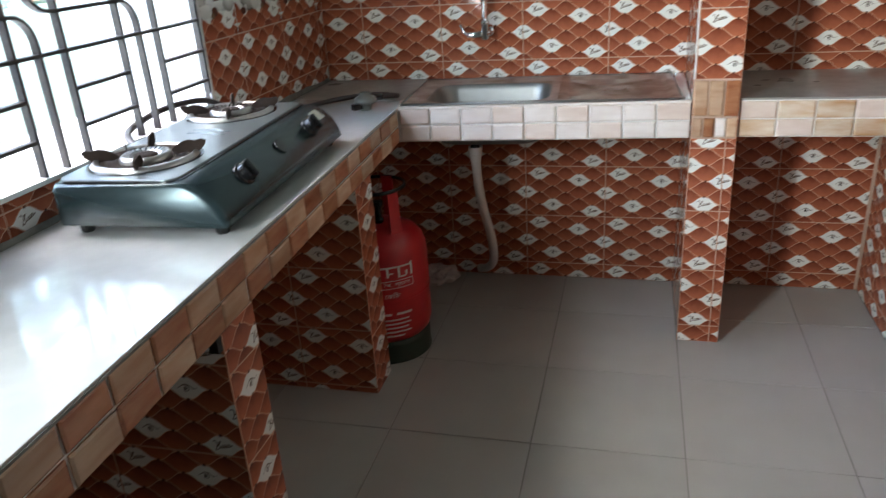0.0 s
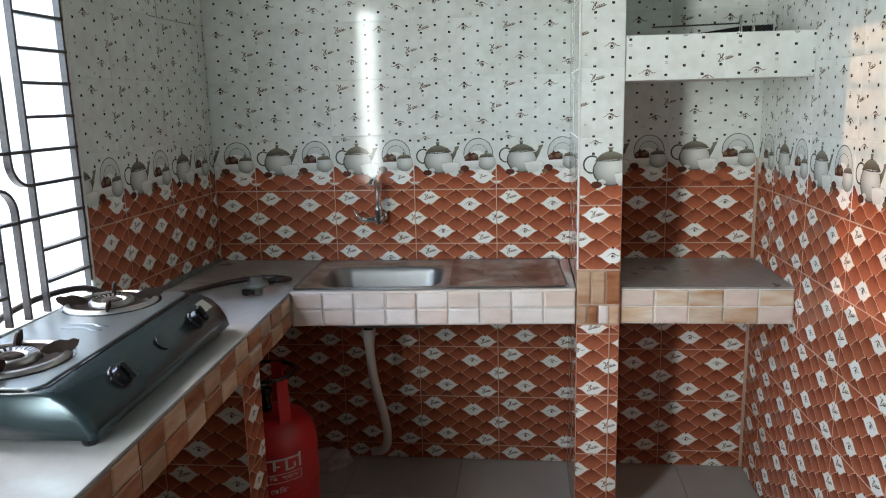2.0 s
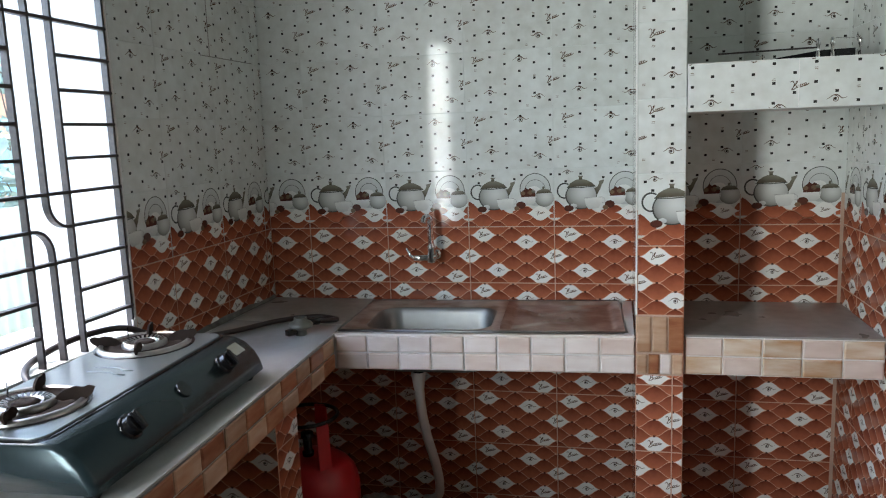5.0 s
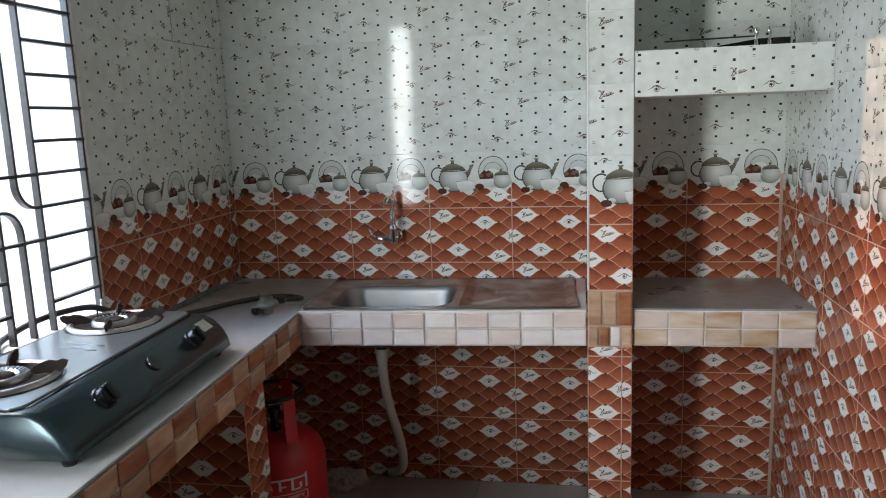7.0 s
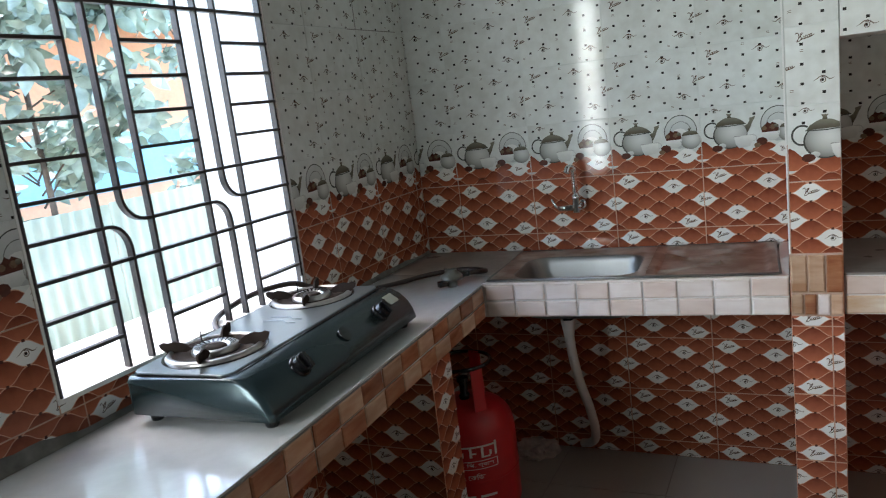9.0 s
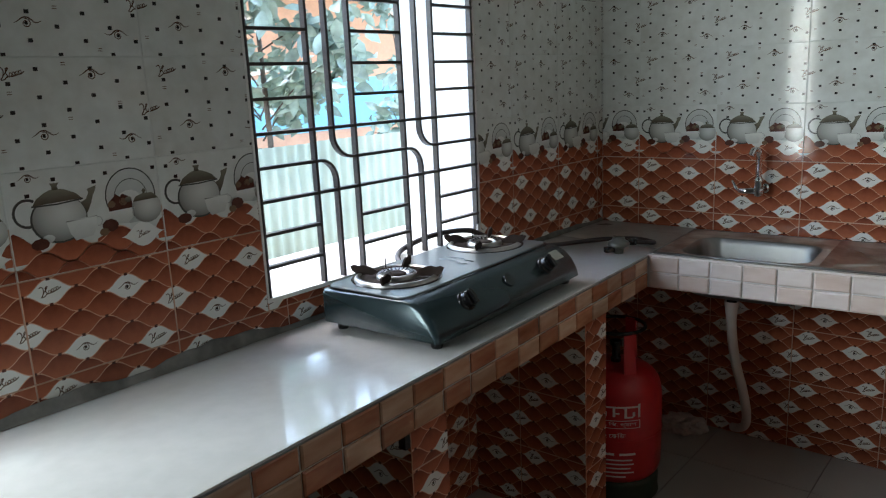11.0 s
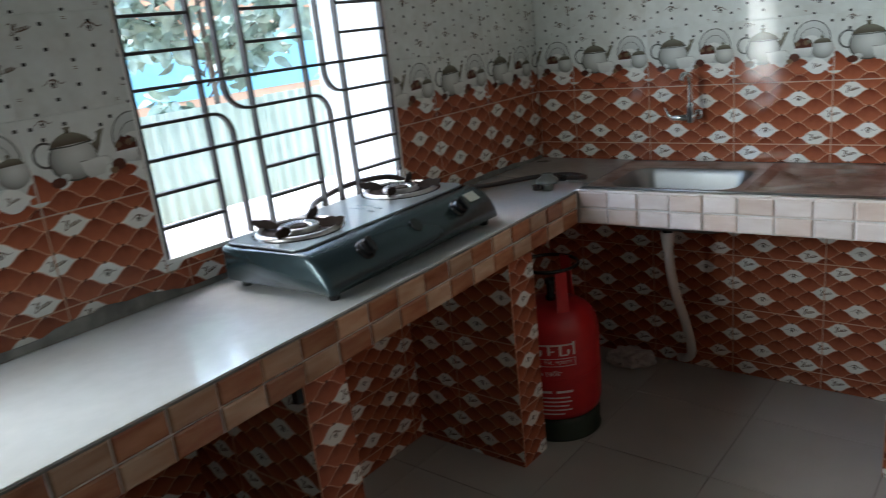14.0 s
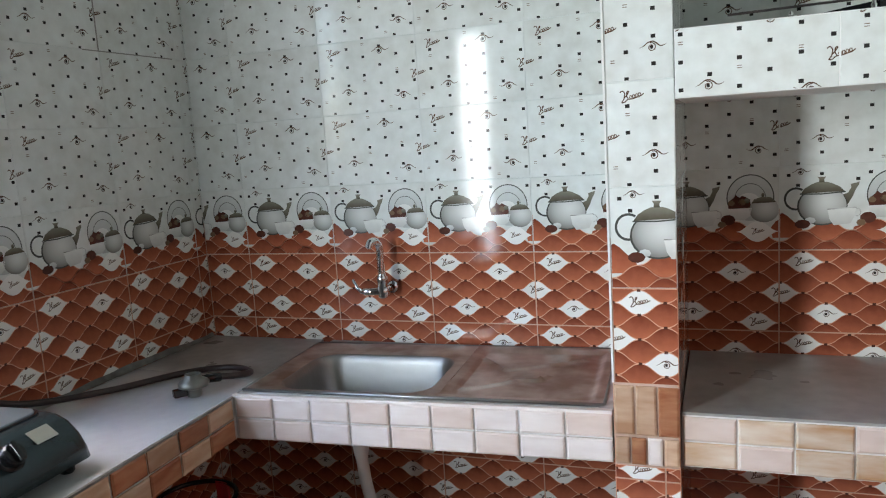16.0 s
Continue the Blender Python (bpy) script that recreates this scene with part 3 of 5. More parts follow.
wall_n = structure("wall_north", "wall tiled in orange waves, teapots and dotted white", "wall")
slab_part("masonry", wall_n, M_GROUT, -GD, RX + 0.2, GD, 0.2, 0, CEIL)
slab_part("plaster", wall_n, M_PLASTER, 0, RX, 0, GD - 0.0002, TILE_TOP + 0.002, CEIL)

wall_e = structure("wall_east", "tiled wall opposite the window", "wall")
slab_part("masonry", wall_e, M_GROUT, RX + GD, RX + 0.2, BACK, GD - 0.0002, 0, CEIL)
slab_part("plaster", wall_e, M_PLASTER, RX, RX + GD - 0.0005, TILE_END_E, 0, TILE_TOP + 0.002, CEIL)
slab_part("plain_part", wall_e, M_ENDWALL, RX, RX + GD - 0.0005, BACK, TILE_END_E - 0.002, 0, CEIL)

wall_s = structure("wall_south", "plain unseen wall with a doorway, coloured dark to cut bounced light", "wall")
# unseen wall round the doorway, darkened to weaken the room's fill
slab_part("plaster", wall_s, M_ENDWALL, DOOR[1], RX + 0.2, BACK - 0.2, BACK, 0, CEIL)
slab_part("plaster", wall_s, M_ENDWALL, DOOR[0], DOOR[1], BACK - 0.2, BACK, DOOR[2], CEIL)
# unseen panel added to close the doorway below the lamp
slab_part("half_door", wall_s, M_WOODPLATE, DOOR[0], DOOR[1], BACK - 0.12, BACK - 0.08, 0, SILL)

ceiling = tagged(obj("ceiling", boxbm(DOOR[0] - 0.15, RX + 0.2, BACK - 0.2, 0.2, CEIL, CEIL + 0.15), M_CEILING), "plain unseen ceiling, coloured dark to cut bounced light", "ceiling", kind="structure")

floor = structure("floor", "grey glazed floor tiles with dark joints", "floor")
slab_part("bed", floor, M_FJOINT, DOOR[0] - 0.15, RX + 0.2, BACK - 0.2, 0.2, -0.12, -0.003)

# open, dirty joints near the corner
for d in ((0.0002, 0.0008, -0.40, -0.06, 1.6585, 1.6615), (0.0002, 0.0008, -0.347, -0.343, 1.66, 1.86)):
    slab_part("open_joint", wall_w, M_FJOINT, *d)

# window reveal, sill and grille
window = structure("window_1", "open window with white plastered reveal and black iron grille", "window")
part("sill", prism([(-THICK - 0.03, WY0), (0.004, WY0), (0.004, WY1), (-THICK - 0.03, WY1)], WZ0 - 0.004, WZ0 + 0.006), M_PLASTER, window)
part("reveal", boxbm(-THICK, 0.0, WY1 - 0.006, WY1 - 0.0005, WZ0 + 0.006, WZ1), M_PLASTER, window)
part("reveal", boxbm(-THICK, 0.0, WY0 + 0.0005, WY0 + 0.006, WZ0 + 0.006, WZ1), M_PLASTER, window)
part("lintel", boxbm(-THICK, 0.0, WY0 + 0.006, WY1 - 0.006, WZ1 - 0.006, WZ1 - 0.0005), M_PLASTER, window)

grille = thing("window_grille", "black iron grille of flat and curved bars in the window", "window grille")
GX = -0.012
BARS = [-1.511, -1.446, -1.368, -1.176, -1.108, -1.037]      # upright bars
ROWZ = [0.963 + 0.08 * k for k in range(14)]
CURVES = [1.203, 1.763]                                       # rows of the curves, each between two long rows
L, RR = WY0 + 0.007, WY1 - 0.007


def bar(pts, flat=False):
    bm = bmesh.new()
    rows = []
    for i, (y, z) in enumerate(pts):
        y0, z0 = pts[max(i - 1, 0)]
        y1, z1 = pts[min(i + 1, len(pts) - 1)]
        l = math.hypot(y1 - y0, z1 - z0)
        ny, nz = -(z1 - z0) / l * 0.0039, (y1 - y0) / l * 0.0039
        rows.append([bm.verts.new(c) for c in ((GX - 0.006, y + ny, z + nz), (GX + 0.011, y + ny, z + nz), (GX + 0.0125, y, z), (GX + 0.011, y - ny, z - nz), (GX - 0.006, y - ny, z - nz))])
    for a, b in zip(rows, rows[1:]):
        for k in range(5):
            bm.faces.new((a[k], a[(k + 1) % 5], b[(k + 1) % 5], b[k]))
    bm.faces.new(rows[0][::-1])
    bm.faces.new(rows[-1])
    bmesh.ops.recalc_face_normals(bm, faces=bm.faces)
    part("bar", bm, M_IRON, grille)


zt, zb = WZ1 - 0.007, WZ0 + 0.006
for y in (L + 0.004, RR - 0.006):
    bar([(y, zb), (y, zt)])
for y in (BARS[0], BARS[2], BARS[3], BARS[5]):
    bar([(y, zb), (y, zt)])
for z in ROWZ:
    if z > WZ1 - 0.04:
        continue
    near = min(abs(z - c) for c in CURVES)
    if abs(near - 0.08) < 0.01:
        bar([(L, z), (RR, z)])
    elif near < 0.01:
        continue
    else:
        for a, b in ((L, BARS[0]), (BARS[2], BARS[3]), (BARS[5], RR)):
            bar([(a, z), (b, z)])


def bend(y0, z0, y1, z1, vertical_first):
    """A quarter turn between an upright and a level bar."""
    out = []
    for k in range(9):
        a = math.pi / 2 * k / 8
        if vertical_first:
            out.append((y1 + (y0 - y1) * math.cos(a), z0 + (z1 - z0) * math.sin(a)))
        else:
            out.append((y0 + (y1 - y0) * math.sin(a), z1 + (z0 - z1) * math.cos(a)))
    return out


for i, RC in enumerate(CURVES):
    foot = RC - 0.064 if i else zb
    head = CURVES[i + 1] - 0.06 if i + 1 < len(CURVES) else zt
    bar([(L, RC), (BARS[0] + 0.015, RC)] + bend(BARS[0] + 0.015, RC, BARS[1] + 0.003, RC - 0.06, False) + [(BARS[1] + 0.003, foot)])
    bar([(BARS[1], head), (BARS[1], RC + 0.06)] + bend(BARS[1], RC + 0.06, BARS[2] - 0.012, RC, True) + [(BARS[3] + 0.012, RC)]
        + bend(BARS[3] + 0.012, RC, BARS[4], RC - 0.06, False) + [(BARS[4], foot)])
    bar([(BARS[4], head), (BARS[4], RC + 0.06)] + bend(BARS[4], RC + 0.06, BARS[5] - 0.012, RC, True) + [(RR, RC)])

# ---- worktops, piers, shelf ----
def xf(y):
    return 0.428 + 0.0457 * (-0.5 - y)


CT, CB = 0.800, 0.690
END = -2.54
worktop_w = thing("worktop", "white glossy worktop under the window with brown mosaic edge", "worktop")
part("slab", prism([(0.001, END), (xf(END) - 0.003, END), (0.425, -0.50), (0.425, -0.02), (0.001, -0.001)], CB, CT - 0.005), M_EDGEGROUT, worktop_w)
part("top", prism([(0.012, END - 0.002), (xf(END), END - 0.002), (xf(-0.56), -0.56), (0.428, -0.505), (0.415, -0.40), (0.012, -0.36)], CT - 0.005, CT, 0.0012), M_SLAB, worktop_w, "white glossy tile top")
# towards the corner the top changes from white to grey
part("corner_top", prism([(0.012, -0.358), (0.415, -0.398), (0.400, -0.012), (0.012, -0.012)], CT - 0.005, CT - 0.001), M_SLABG, worktop_w, "greyer corner piece of the top")
mosaic(worktop_w, (xf(END), END, 0), (0.431, -0.51, 0), CB, CT - 0.006, (1, 0, 0), 0.1, [M_CREAM, M_RUST])
mosaic(worktop_w, (0.02, END, 0), (xf(END), END, 0), CB, CT - 0.006, (0, -1, 0), 0.1, [M_RUST, M_CREAM])

part("edge_gap", prism([(xf(END) + 0.0015, END - 0.0015), (xf(END) + 0.0028, END - 0.0028), (0.4325, -0.512), (0.4305, -0.512)], CT - 0.0075, CT - 0.0035), M_CEMENT, worktop_w, "dark gap under the top")

worktop_n = thing("worktop", "sink worktop with pale pink mosaic edge", "worktop")
part("slab", prism([(0.428, -0.50), (1.316, -0.446), (1.316, -0.405), (0.428, -0.46)], CB, CT - 0.004), M_EDGEGROUT, worktop_n)
part("slab", prism([(1.285, -0.404), (1.316, -0.404), (1.316, -0.002), (1.285, -0.002)], CB + 0.03, CT - 0.004), M_SLAB, worktop_n)
part("slab", prism([(0.428, -0.030), (1.284, -0.015), (1.284, -0.002), (0.428, -0.002)], CB + 0.03, CT - 0.004), M_SLABG, worktop_n)
part("rim", prism([(0.4285, -0.507), (1.317, -0.452), (1.317, -0.438), (0.4285, -0.493)], CT - 0.004, CT + 0.003, 0.001), M_PALE, worktop_n)
part("rim", prism([(1.287, -0.437), (1.317, -0.437), (1.317, -0.003), (1.287, -0.003)], CT - 0.004, CT + 0.002, 0.001), M_SLAB, worktop_n)
mosaic(worktop_n, (0.434, -0.505, 0), (1.318, -0.450, 0), CB, CT - 0.002, (0, -1, 0), 0.1, [M_PALE, M_PALE2, M_PALE, M_PALE, M_PALE2])

worktop_e = thing("worktop", "grey cement worktop in the alcove with sandy mosaic edge", "worktop")
part("slab", prism([(1.452, -0.434), (RX - 0.001, -0.428), (RX - 0.001, -0.001), (1.452, -0.001)], CB, CT - 0.001), M_EDGEGROUT, worktop_e)
part("top", prism([(1.4525, -0.436), (RX - 0.0015, -0.430), (RX - 0.0015, -0.002), (1.4525, -0.002)], CT - 0.001, CT + 0.005, 0.001), M_SLABG, worktop_e, "smooth grey cement top")
mosaic(worktop_e, (1.453, -0.437, 0), (RX - 0.001, -0.431, 0), CB, CT - 0.002, (0, -1, 0), 0.1, [M_SAND, M_PALE2, M_SAND])

pier = structure("pier", "full-height pier faced with printed tiles beside the sink", "pier")
PX0, PX1, PY = 1.320, 1.450, -0.452
slab_part("masonry", pier, M_GROUT, PX0 + GD, PX1 - GD, PY + GD, -0.0005, 0, CEIL)
slab_part("edge_strip", pier, M_PLASTER, PX0 - 0.001, PX0 + 0.003, PY - 0.002, PY + 0.002, CT + 0.065, CEIL)
mosaic(pier, (PX0, PY - 0.003, 0), (PX1, PY - 0.003, 0), 0.755, 0.862, (0, -1, 0), 0.045, [M_CREAM, M_CREAM, M_RUST], rows=1)
mosaic(pier, (PX0, PY - 0.003, 0), (PX1, PY - 0.003, 0), 0.692, 0.753, (0, -1, 0), 0.036, [M_CREAM, M_RUST, M_PALE, M_CREAM], rows=1)

shelf = thing("shelf", "built-in concrete shelf faced with dotted white tile", "shelf")
SZ0, SZ1, SY = 1.421, 1.546, -0.463
part("slab", boxbm(1.452, RX - 0.001, SY + GD, -0.001, SZ0, SZ1), M_PLASTER, shelf)

pier_1 = structure("pier_1", "low tiled wall under the worktop beside the cylinder", "pier")
slab_part("masonry", pier_1, M_GROUT, 0.001, 0.42 - GD, -0.905 + GD, -0.776 - GD, 0, CB - 0.001)
pier_2 = structure("pier_2", "low tiled wall under the middle of the worktop", "pier")
P0A, P0B, P0X = -1.735, -1.617, 0.478
slab_part("masonry", pier_2, M_GROUT, 0.001, P0X - GD, P0A + GD, P0B - GD, 0, CB - 0.001)
pier_3 = structure("pier_3", "tiled end wall under the worktop", "pier")
slab_part("masonry", pier_3, M_GROUT, 0.001, 0.513 - GD, END + 0.01 + GD, END + 0.13 - GD, 0, CB - 0.001)
part("crack", boxbm(0.46, P0X + 0.001, P0A - 0.018, P0A - 0.003, 0.655, 0.688), M_BLACK, pier_2, "dark gap under the worktop")

# cement fillet along the foot of the window wall's tiles
fil = bmesh.new()
n = 90
rows = []
for k in range(n + 1):
    y = END + (END * -1 - 0.02) * k / n
    h = 0.030 + 0.034 * noise.noise(Vector((y * 4.5, 0.3, 0))) + 0.012 * noise.noise(Vector((y * 23, 1.3, 0)))
    h = max(0.004, h * (0.8 if y < -1.7 else 0.4))
    d = 0.016 + 0.010 * noise.noise(Vector((y * 5, 4.0, 0)))
    rows.append([fil.verts.new(p) for p in ((0.0, y, CT + h), (0.006, y, CT + h * 0.9), (d * 0.5, y, CT + h * 0.3), (d, y, CT + 0.0015))])
for a, b in zip(rows, rows[1:]):
    for k in range(3):
        fil.faces.new((a[k], b[k], b[k + 1], a[k + 1]))
fil_ob = tagged(obj("cement_fillet", fil, M_CEMENT, smooth=True), "rough grey cement fillet along worktop and wall tiles", "cement fillet", kind="structure")

# ---- outside ----
M_EARTH = mat("pale_dry_earth", (0.36, 0.32, 0.26), 0.9, vary=0.2, bump=0.5)
M_TIN = mat("pale_green_tin", (0.46, 0.49, 0.37), 0.5, vary=0.1, scale=6, mix_scale=2)
M_ORANGEWALL = mat("orange_house_paint", (0.72, 0.37, 0.23), 0.8, vary=0.06)
M_BLUEWALL = mat("blue_house_paint", (0.26, 0.55, 0.68), 0.7, vary=0.06)
M_LEAF = mat("leaf_green", (0.42, 0.52, 0.42), 0.25, vary=0.3, scale=12)
M_BARK = mat("bark", (0.16, 0.12, 0.09), 0.9, vary=0.3)
ground = tagged(obj("ground", prism([(-80, -80), (80, -80), (80, 80), (-80, 80)], -0.5, -0.15), M_EARTH), "bare pale earth outside the window", "ground", kind="structure")

fence = thing("fence", "pale green corrugated tin fence across the yard", "fence")
FXX = -2.0
for k in range(18):
    y0 = -10.2 + 0.8 * k
    bm = bmesh.new()
    prev = None
    for i in range(81):
        y = y0 + 0.8 * i / 80
        x = FXX + 0.011 * math.cos(2 * math.pi * i / 8) + (0.004 if k % 2 else 0)
        top = 1.07 + 0.01 * math.sin(k * 2.1)
        cur = (bm.verts.new((x, y, -0.15)), bm.verts.new((x, y, top)))
        if prev:
            bm.faces.new((prev[0], cur[0], cur[1], prev[1]))
        prev = cur
    ob = part("tin_sheet", bm, M_TIN, fence, smooth=True)
    md = ob.modifiers.new("thickness", "SOLIDIFY")
    md.thickness = 0.002
part("rail", boxbm(FXX - 0.06, FXX - 0.02, -10.2, 4.2, 0.94, 0.99), M_BARK, fence)

house = thing("house", "orange house with a broad blue band beyond the fence", "house")
HXX = -5.0
part("wall", boxbm(HXX - 0.3, HXX, 0.5, 14, -0.15, 0.92), M_ORANGEWALL, house)
part("band", boxbm(HXX - 0.3, HXX + 0.02, 0.5, 14, 0.92, 1.50), M_BLUEWALL, house, "sky-blue painted band")
part("wall", boxbm(HXX - 0.3, HXX, 0.5, 14, 1.50, 3.0), M_ORANGEWALL, house)
# unseen roof; the deep eave is added to keep the house wall shaded
eave = bmesh.new()
prev = None
for k in range(2):
    y = (0.2, 14.3)[k]
    cur = [eave.verts.new(p) for p in ((HXX - 2.0, y, 3.5), (HXX + 1.0, y, 2.60), (HXX + 1.0, y, 2.64), (HXX - 2.0, y, 3.54))]
    if prev:
        for i in range(4):
            eave.faces.new((prev[i], prev[(i + 1) % 4], cur[(i + 1) % 4], cur[i]))
    prev = cur
bmesh.ops.holes_fill(eave, edges=eave.edges)
bmesh.ops.recalc_face_normals(eave, faces=eave.faces)
part("roof", eave, M_TIN, house, "unseen tin roof, its deep eave added to shade the house")
for y in (6.0, 9.5):
    w = part("window", boxbm(HXX, HXX + 0.03, y, y + 1.1, 1.1, 2.3), M_BARK, house)
    part("pane", boxbm(HXX + 0.025, HXX + 0.04, y + 0.08, y + 1.02, 1.18, 2.22), M_BLACK, w)


# added out of view: blocks low sky and trims the sun patch's foot
yard_wall = tagged(obj("yard_wall", boxbm(-6.2, -6.0, -7.0, 0.3, -0.15, 2.66), M_EARTH), "plain mud-coloured wall, unseen, added to cut low sky and sun", "yard wall", kind="structure")


def blade(bm, p, d, side, length):
    """One pointed leaf, folded a little along its rib."""
    d, side = d.normalized(), side.normalized()
    n = d.cross(side).normalized()
    w = length * 0.23
    rim = ((0.0, 0.0), (0.15, 0.62), (0.35, 1.0), (0.58, 0.92), (0.80, 0.52), (1.0, 0.0))
    mid = [bm.verts.new(p + d * length * u - n * length * 0.14 * u * u) for u, s in rim]
    for sgn in (1, -1):
        out = [mid[0]] + [bm.verts.new(p + d * length * u + side * (sgn * w * s) + n * (w * 0.35 * s - length * 0.14 * u * u)) for u, s in rim[1:-1]] + [mid[-1]]
        for i in range(5):
            ring_ = [mid[i], mid[i + 1], out[i + 1], out[i]]
            ring_ = [v for k, v in enumerate(ring_) if v not in ring_[:k]]
            bm.faces.new(ring_ if sgn > 0 else ring_[::-1])


def tree(x, y, height, spread, low, count, seed, label):
    rnd = random.Random(seed)
    t = thing("tree", label, "tree", pose(x, y, -0.15))
    bm = bmesh.new()
    spine = smooth_path([(0, 0, 0), (0.04, 0.02, height * 0.35), (-0.02, 0.05, height * 0.7), (0.03, 0.02, height)], 5)
    tube(bm, spine, [0.024 * (1 - 0.75 * i / len(spine)) for i in range(len(spine))], 8)
    part("trunk", bm, M_BARK, t, smooth=True)
    crown = bmesh.new()
    for k in range(26):
        z = low + (height - low) * rnd.random()
        a = rnd.uniform(0, 2 * math.pi)
        r = spread * rnd.uniform(0.5, 1.0)
        tip = Vector((r * math.cos(a), r * math.sin(a), z + rnd.uniform(-0.1, 0.35)))
        pts = smooth_path([(0, 0, z - 0.1), tip * 0.5 + Vector((0, 0, 0.5 * z + 0.05)) , tip], 4)
        limb = bmesh.new()
        tube(limb, pts, [0.006 * (1 - 0.8 * i / len(pts)) for i in range(len(pts))], 5)
        part("limb", limb, M_BARK, t, smooth=True)
        for c in range(count // 26):
            u = rnd.uniform(0.3, 1.0)
            p = pts[min(len(pts) - 1, int(u * len(pts)))] + Vector([rnd.gauss(0, 0.06) for _ in range(3)])
            d = Vector((rnd.gauss(0, 1), rnd.gauss(0, 1), rnd.gauss(-0.5, 0.6)))
            blade(crown, p, d, d.orthogonal(), rnd.uniform(0.09, 0.16))
    part("crown", crown, M_LEAF, t, smooth=True)
    return t


tree(-2.25, 0.02, 2.95, 0.98, 1.0, 2500, 3, "young broad-leaved tree close outside the window")
tree(-3.1, 2.15, 3.2, 0.50, 0.9, 600, 5, "slender tree with drooping leaves behind the fence")

# ---- two-burner gas stove ----
stove = thing("gas_stove", "two-burner gas stove with steel top and dark grey front on worktop", "gas stove", pose(0.082, -1.606, CT, 0, 0, 3.1))
SL = 0.685                       # length along the worktop; local y runs along it, local x to the front
PROFILE = [(0.000, 0.024), (0.000, 0.098), (0.006, 0.106), (0.262, 0.108), (0.290, 0.104), (0.316, 0.092), (0.338, 0.070), (0.352, 0.045), (0.358, 0.022)]
bm = bmesh.new()
ends = []
for s, (y, inset) in enumerate(((0.0, 0.012), (0.004, 0.004), (0.014, 0.0), (SL - 0.014, 0.0), (SL - 0.004, 0.004), (SL, 0.012))):
    ends.append([bm.verts.new((x - (inset if x > 0.2 else -inset if x < 0.01 else 0), y, z - (inset * 0.6 if z > 0.03 else 0))) for x, z in PROFILE])
for a, b in zip(ends, ends[1:]):
    for k in range(len(PROFILE) - 1):
        bm.faces.new((a[k], b[k], b[k + 1], a[k + 1]))
    bm.faces.new((a[-1], b[-1], b[0], a[0]))
bm.faces.new(ends[0])
bm.faces.new(ends[-1][::-1])
bmesh.ops.recalc_face_normals(bm, faces=bm.faces)
body = part("body", bm, M_STOVE, stove, "dark grey enamelled body", smooth=True)


def rounded(x0, x1, y0, y1, r, n=6):
    out = []
    for cx, cy, a in ((x1 - r, y1 - r, 0), (x0 + r, y1 - r, 90), (x0 + r, y0 + r, 180), (x1 - r, y0 + r, 270)):
        out += [(cx + r * math.cos(radians(a + 90 * k / n)), cy + r * math.sin(radians(a + 90 * k / n))) for k in range(n + 1)]
    return out


part("seam", prism(rounded(0.006, 0.266, 0.008, SL - 0.008, 0.03), 0.104, 0.1095), M_BLACK, stove, "dark groove round the top")
part("top_plate", prism(rounded(0.008, 0.258, 0.012, SL - 0.012, 0.028), 0.106, 0.1125, 0.0015), M_TOPPLATE, stove, "pressed steel top plate")
for k in range(2):
    c = 0.325 + 0.03 * k
    rib = bmesh.new()
    tube(rib, [(0.10, c + 0.03, 0.1125), (0.16, c + 0.03, 0.1135), (0.175, c + 0.015, 0.1135), (0.20, c + 0.015, 0.1125)], 0.0022, 6)
    part("pressed_rib", rib, M_TOPPLATE, stove, smooth=True)


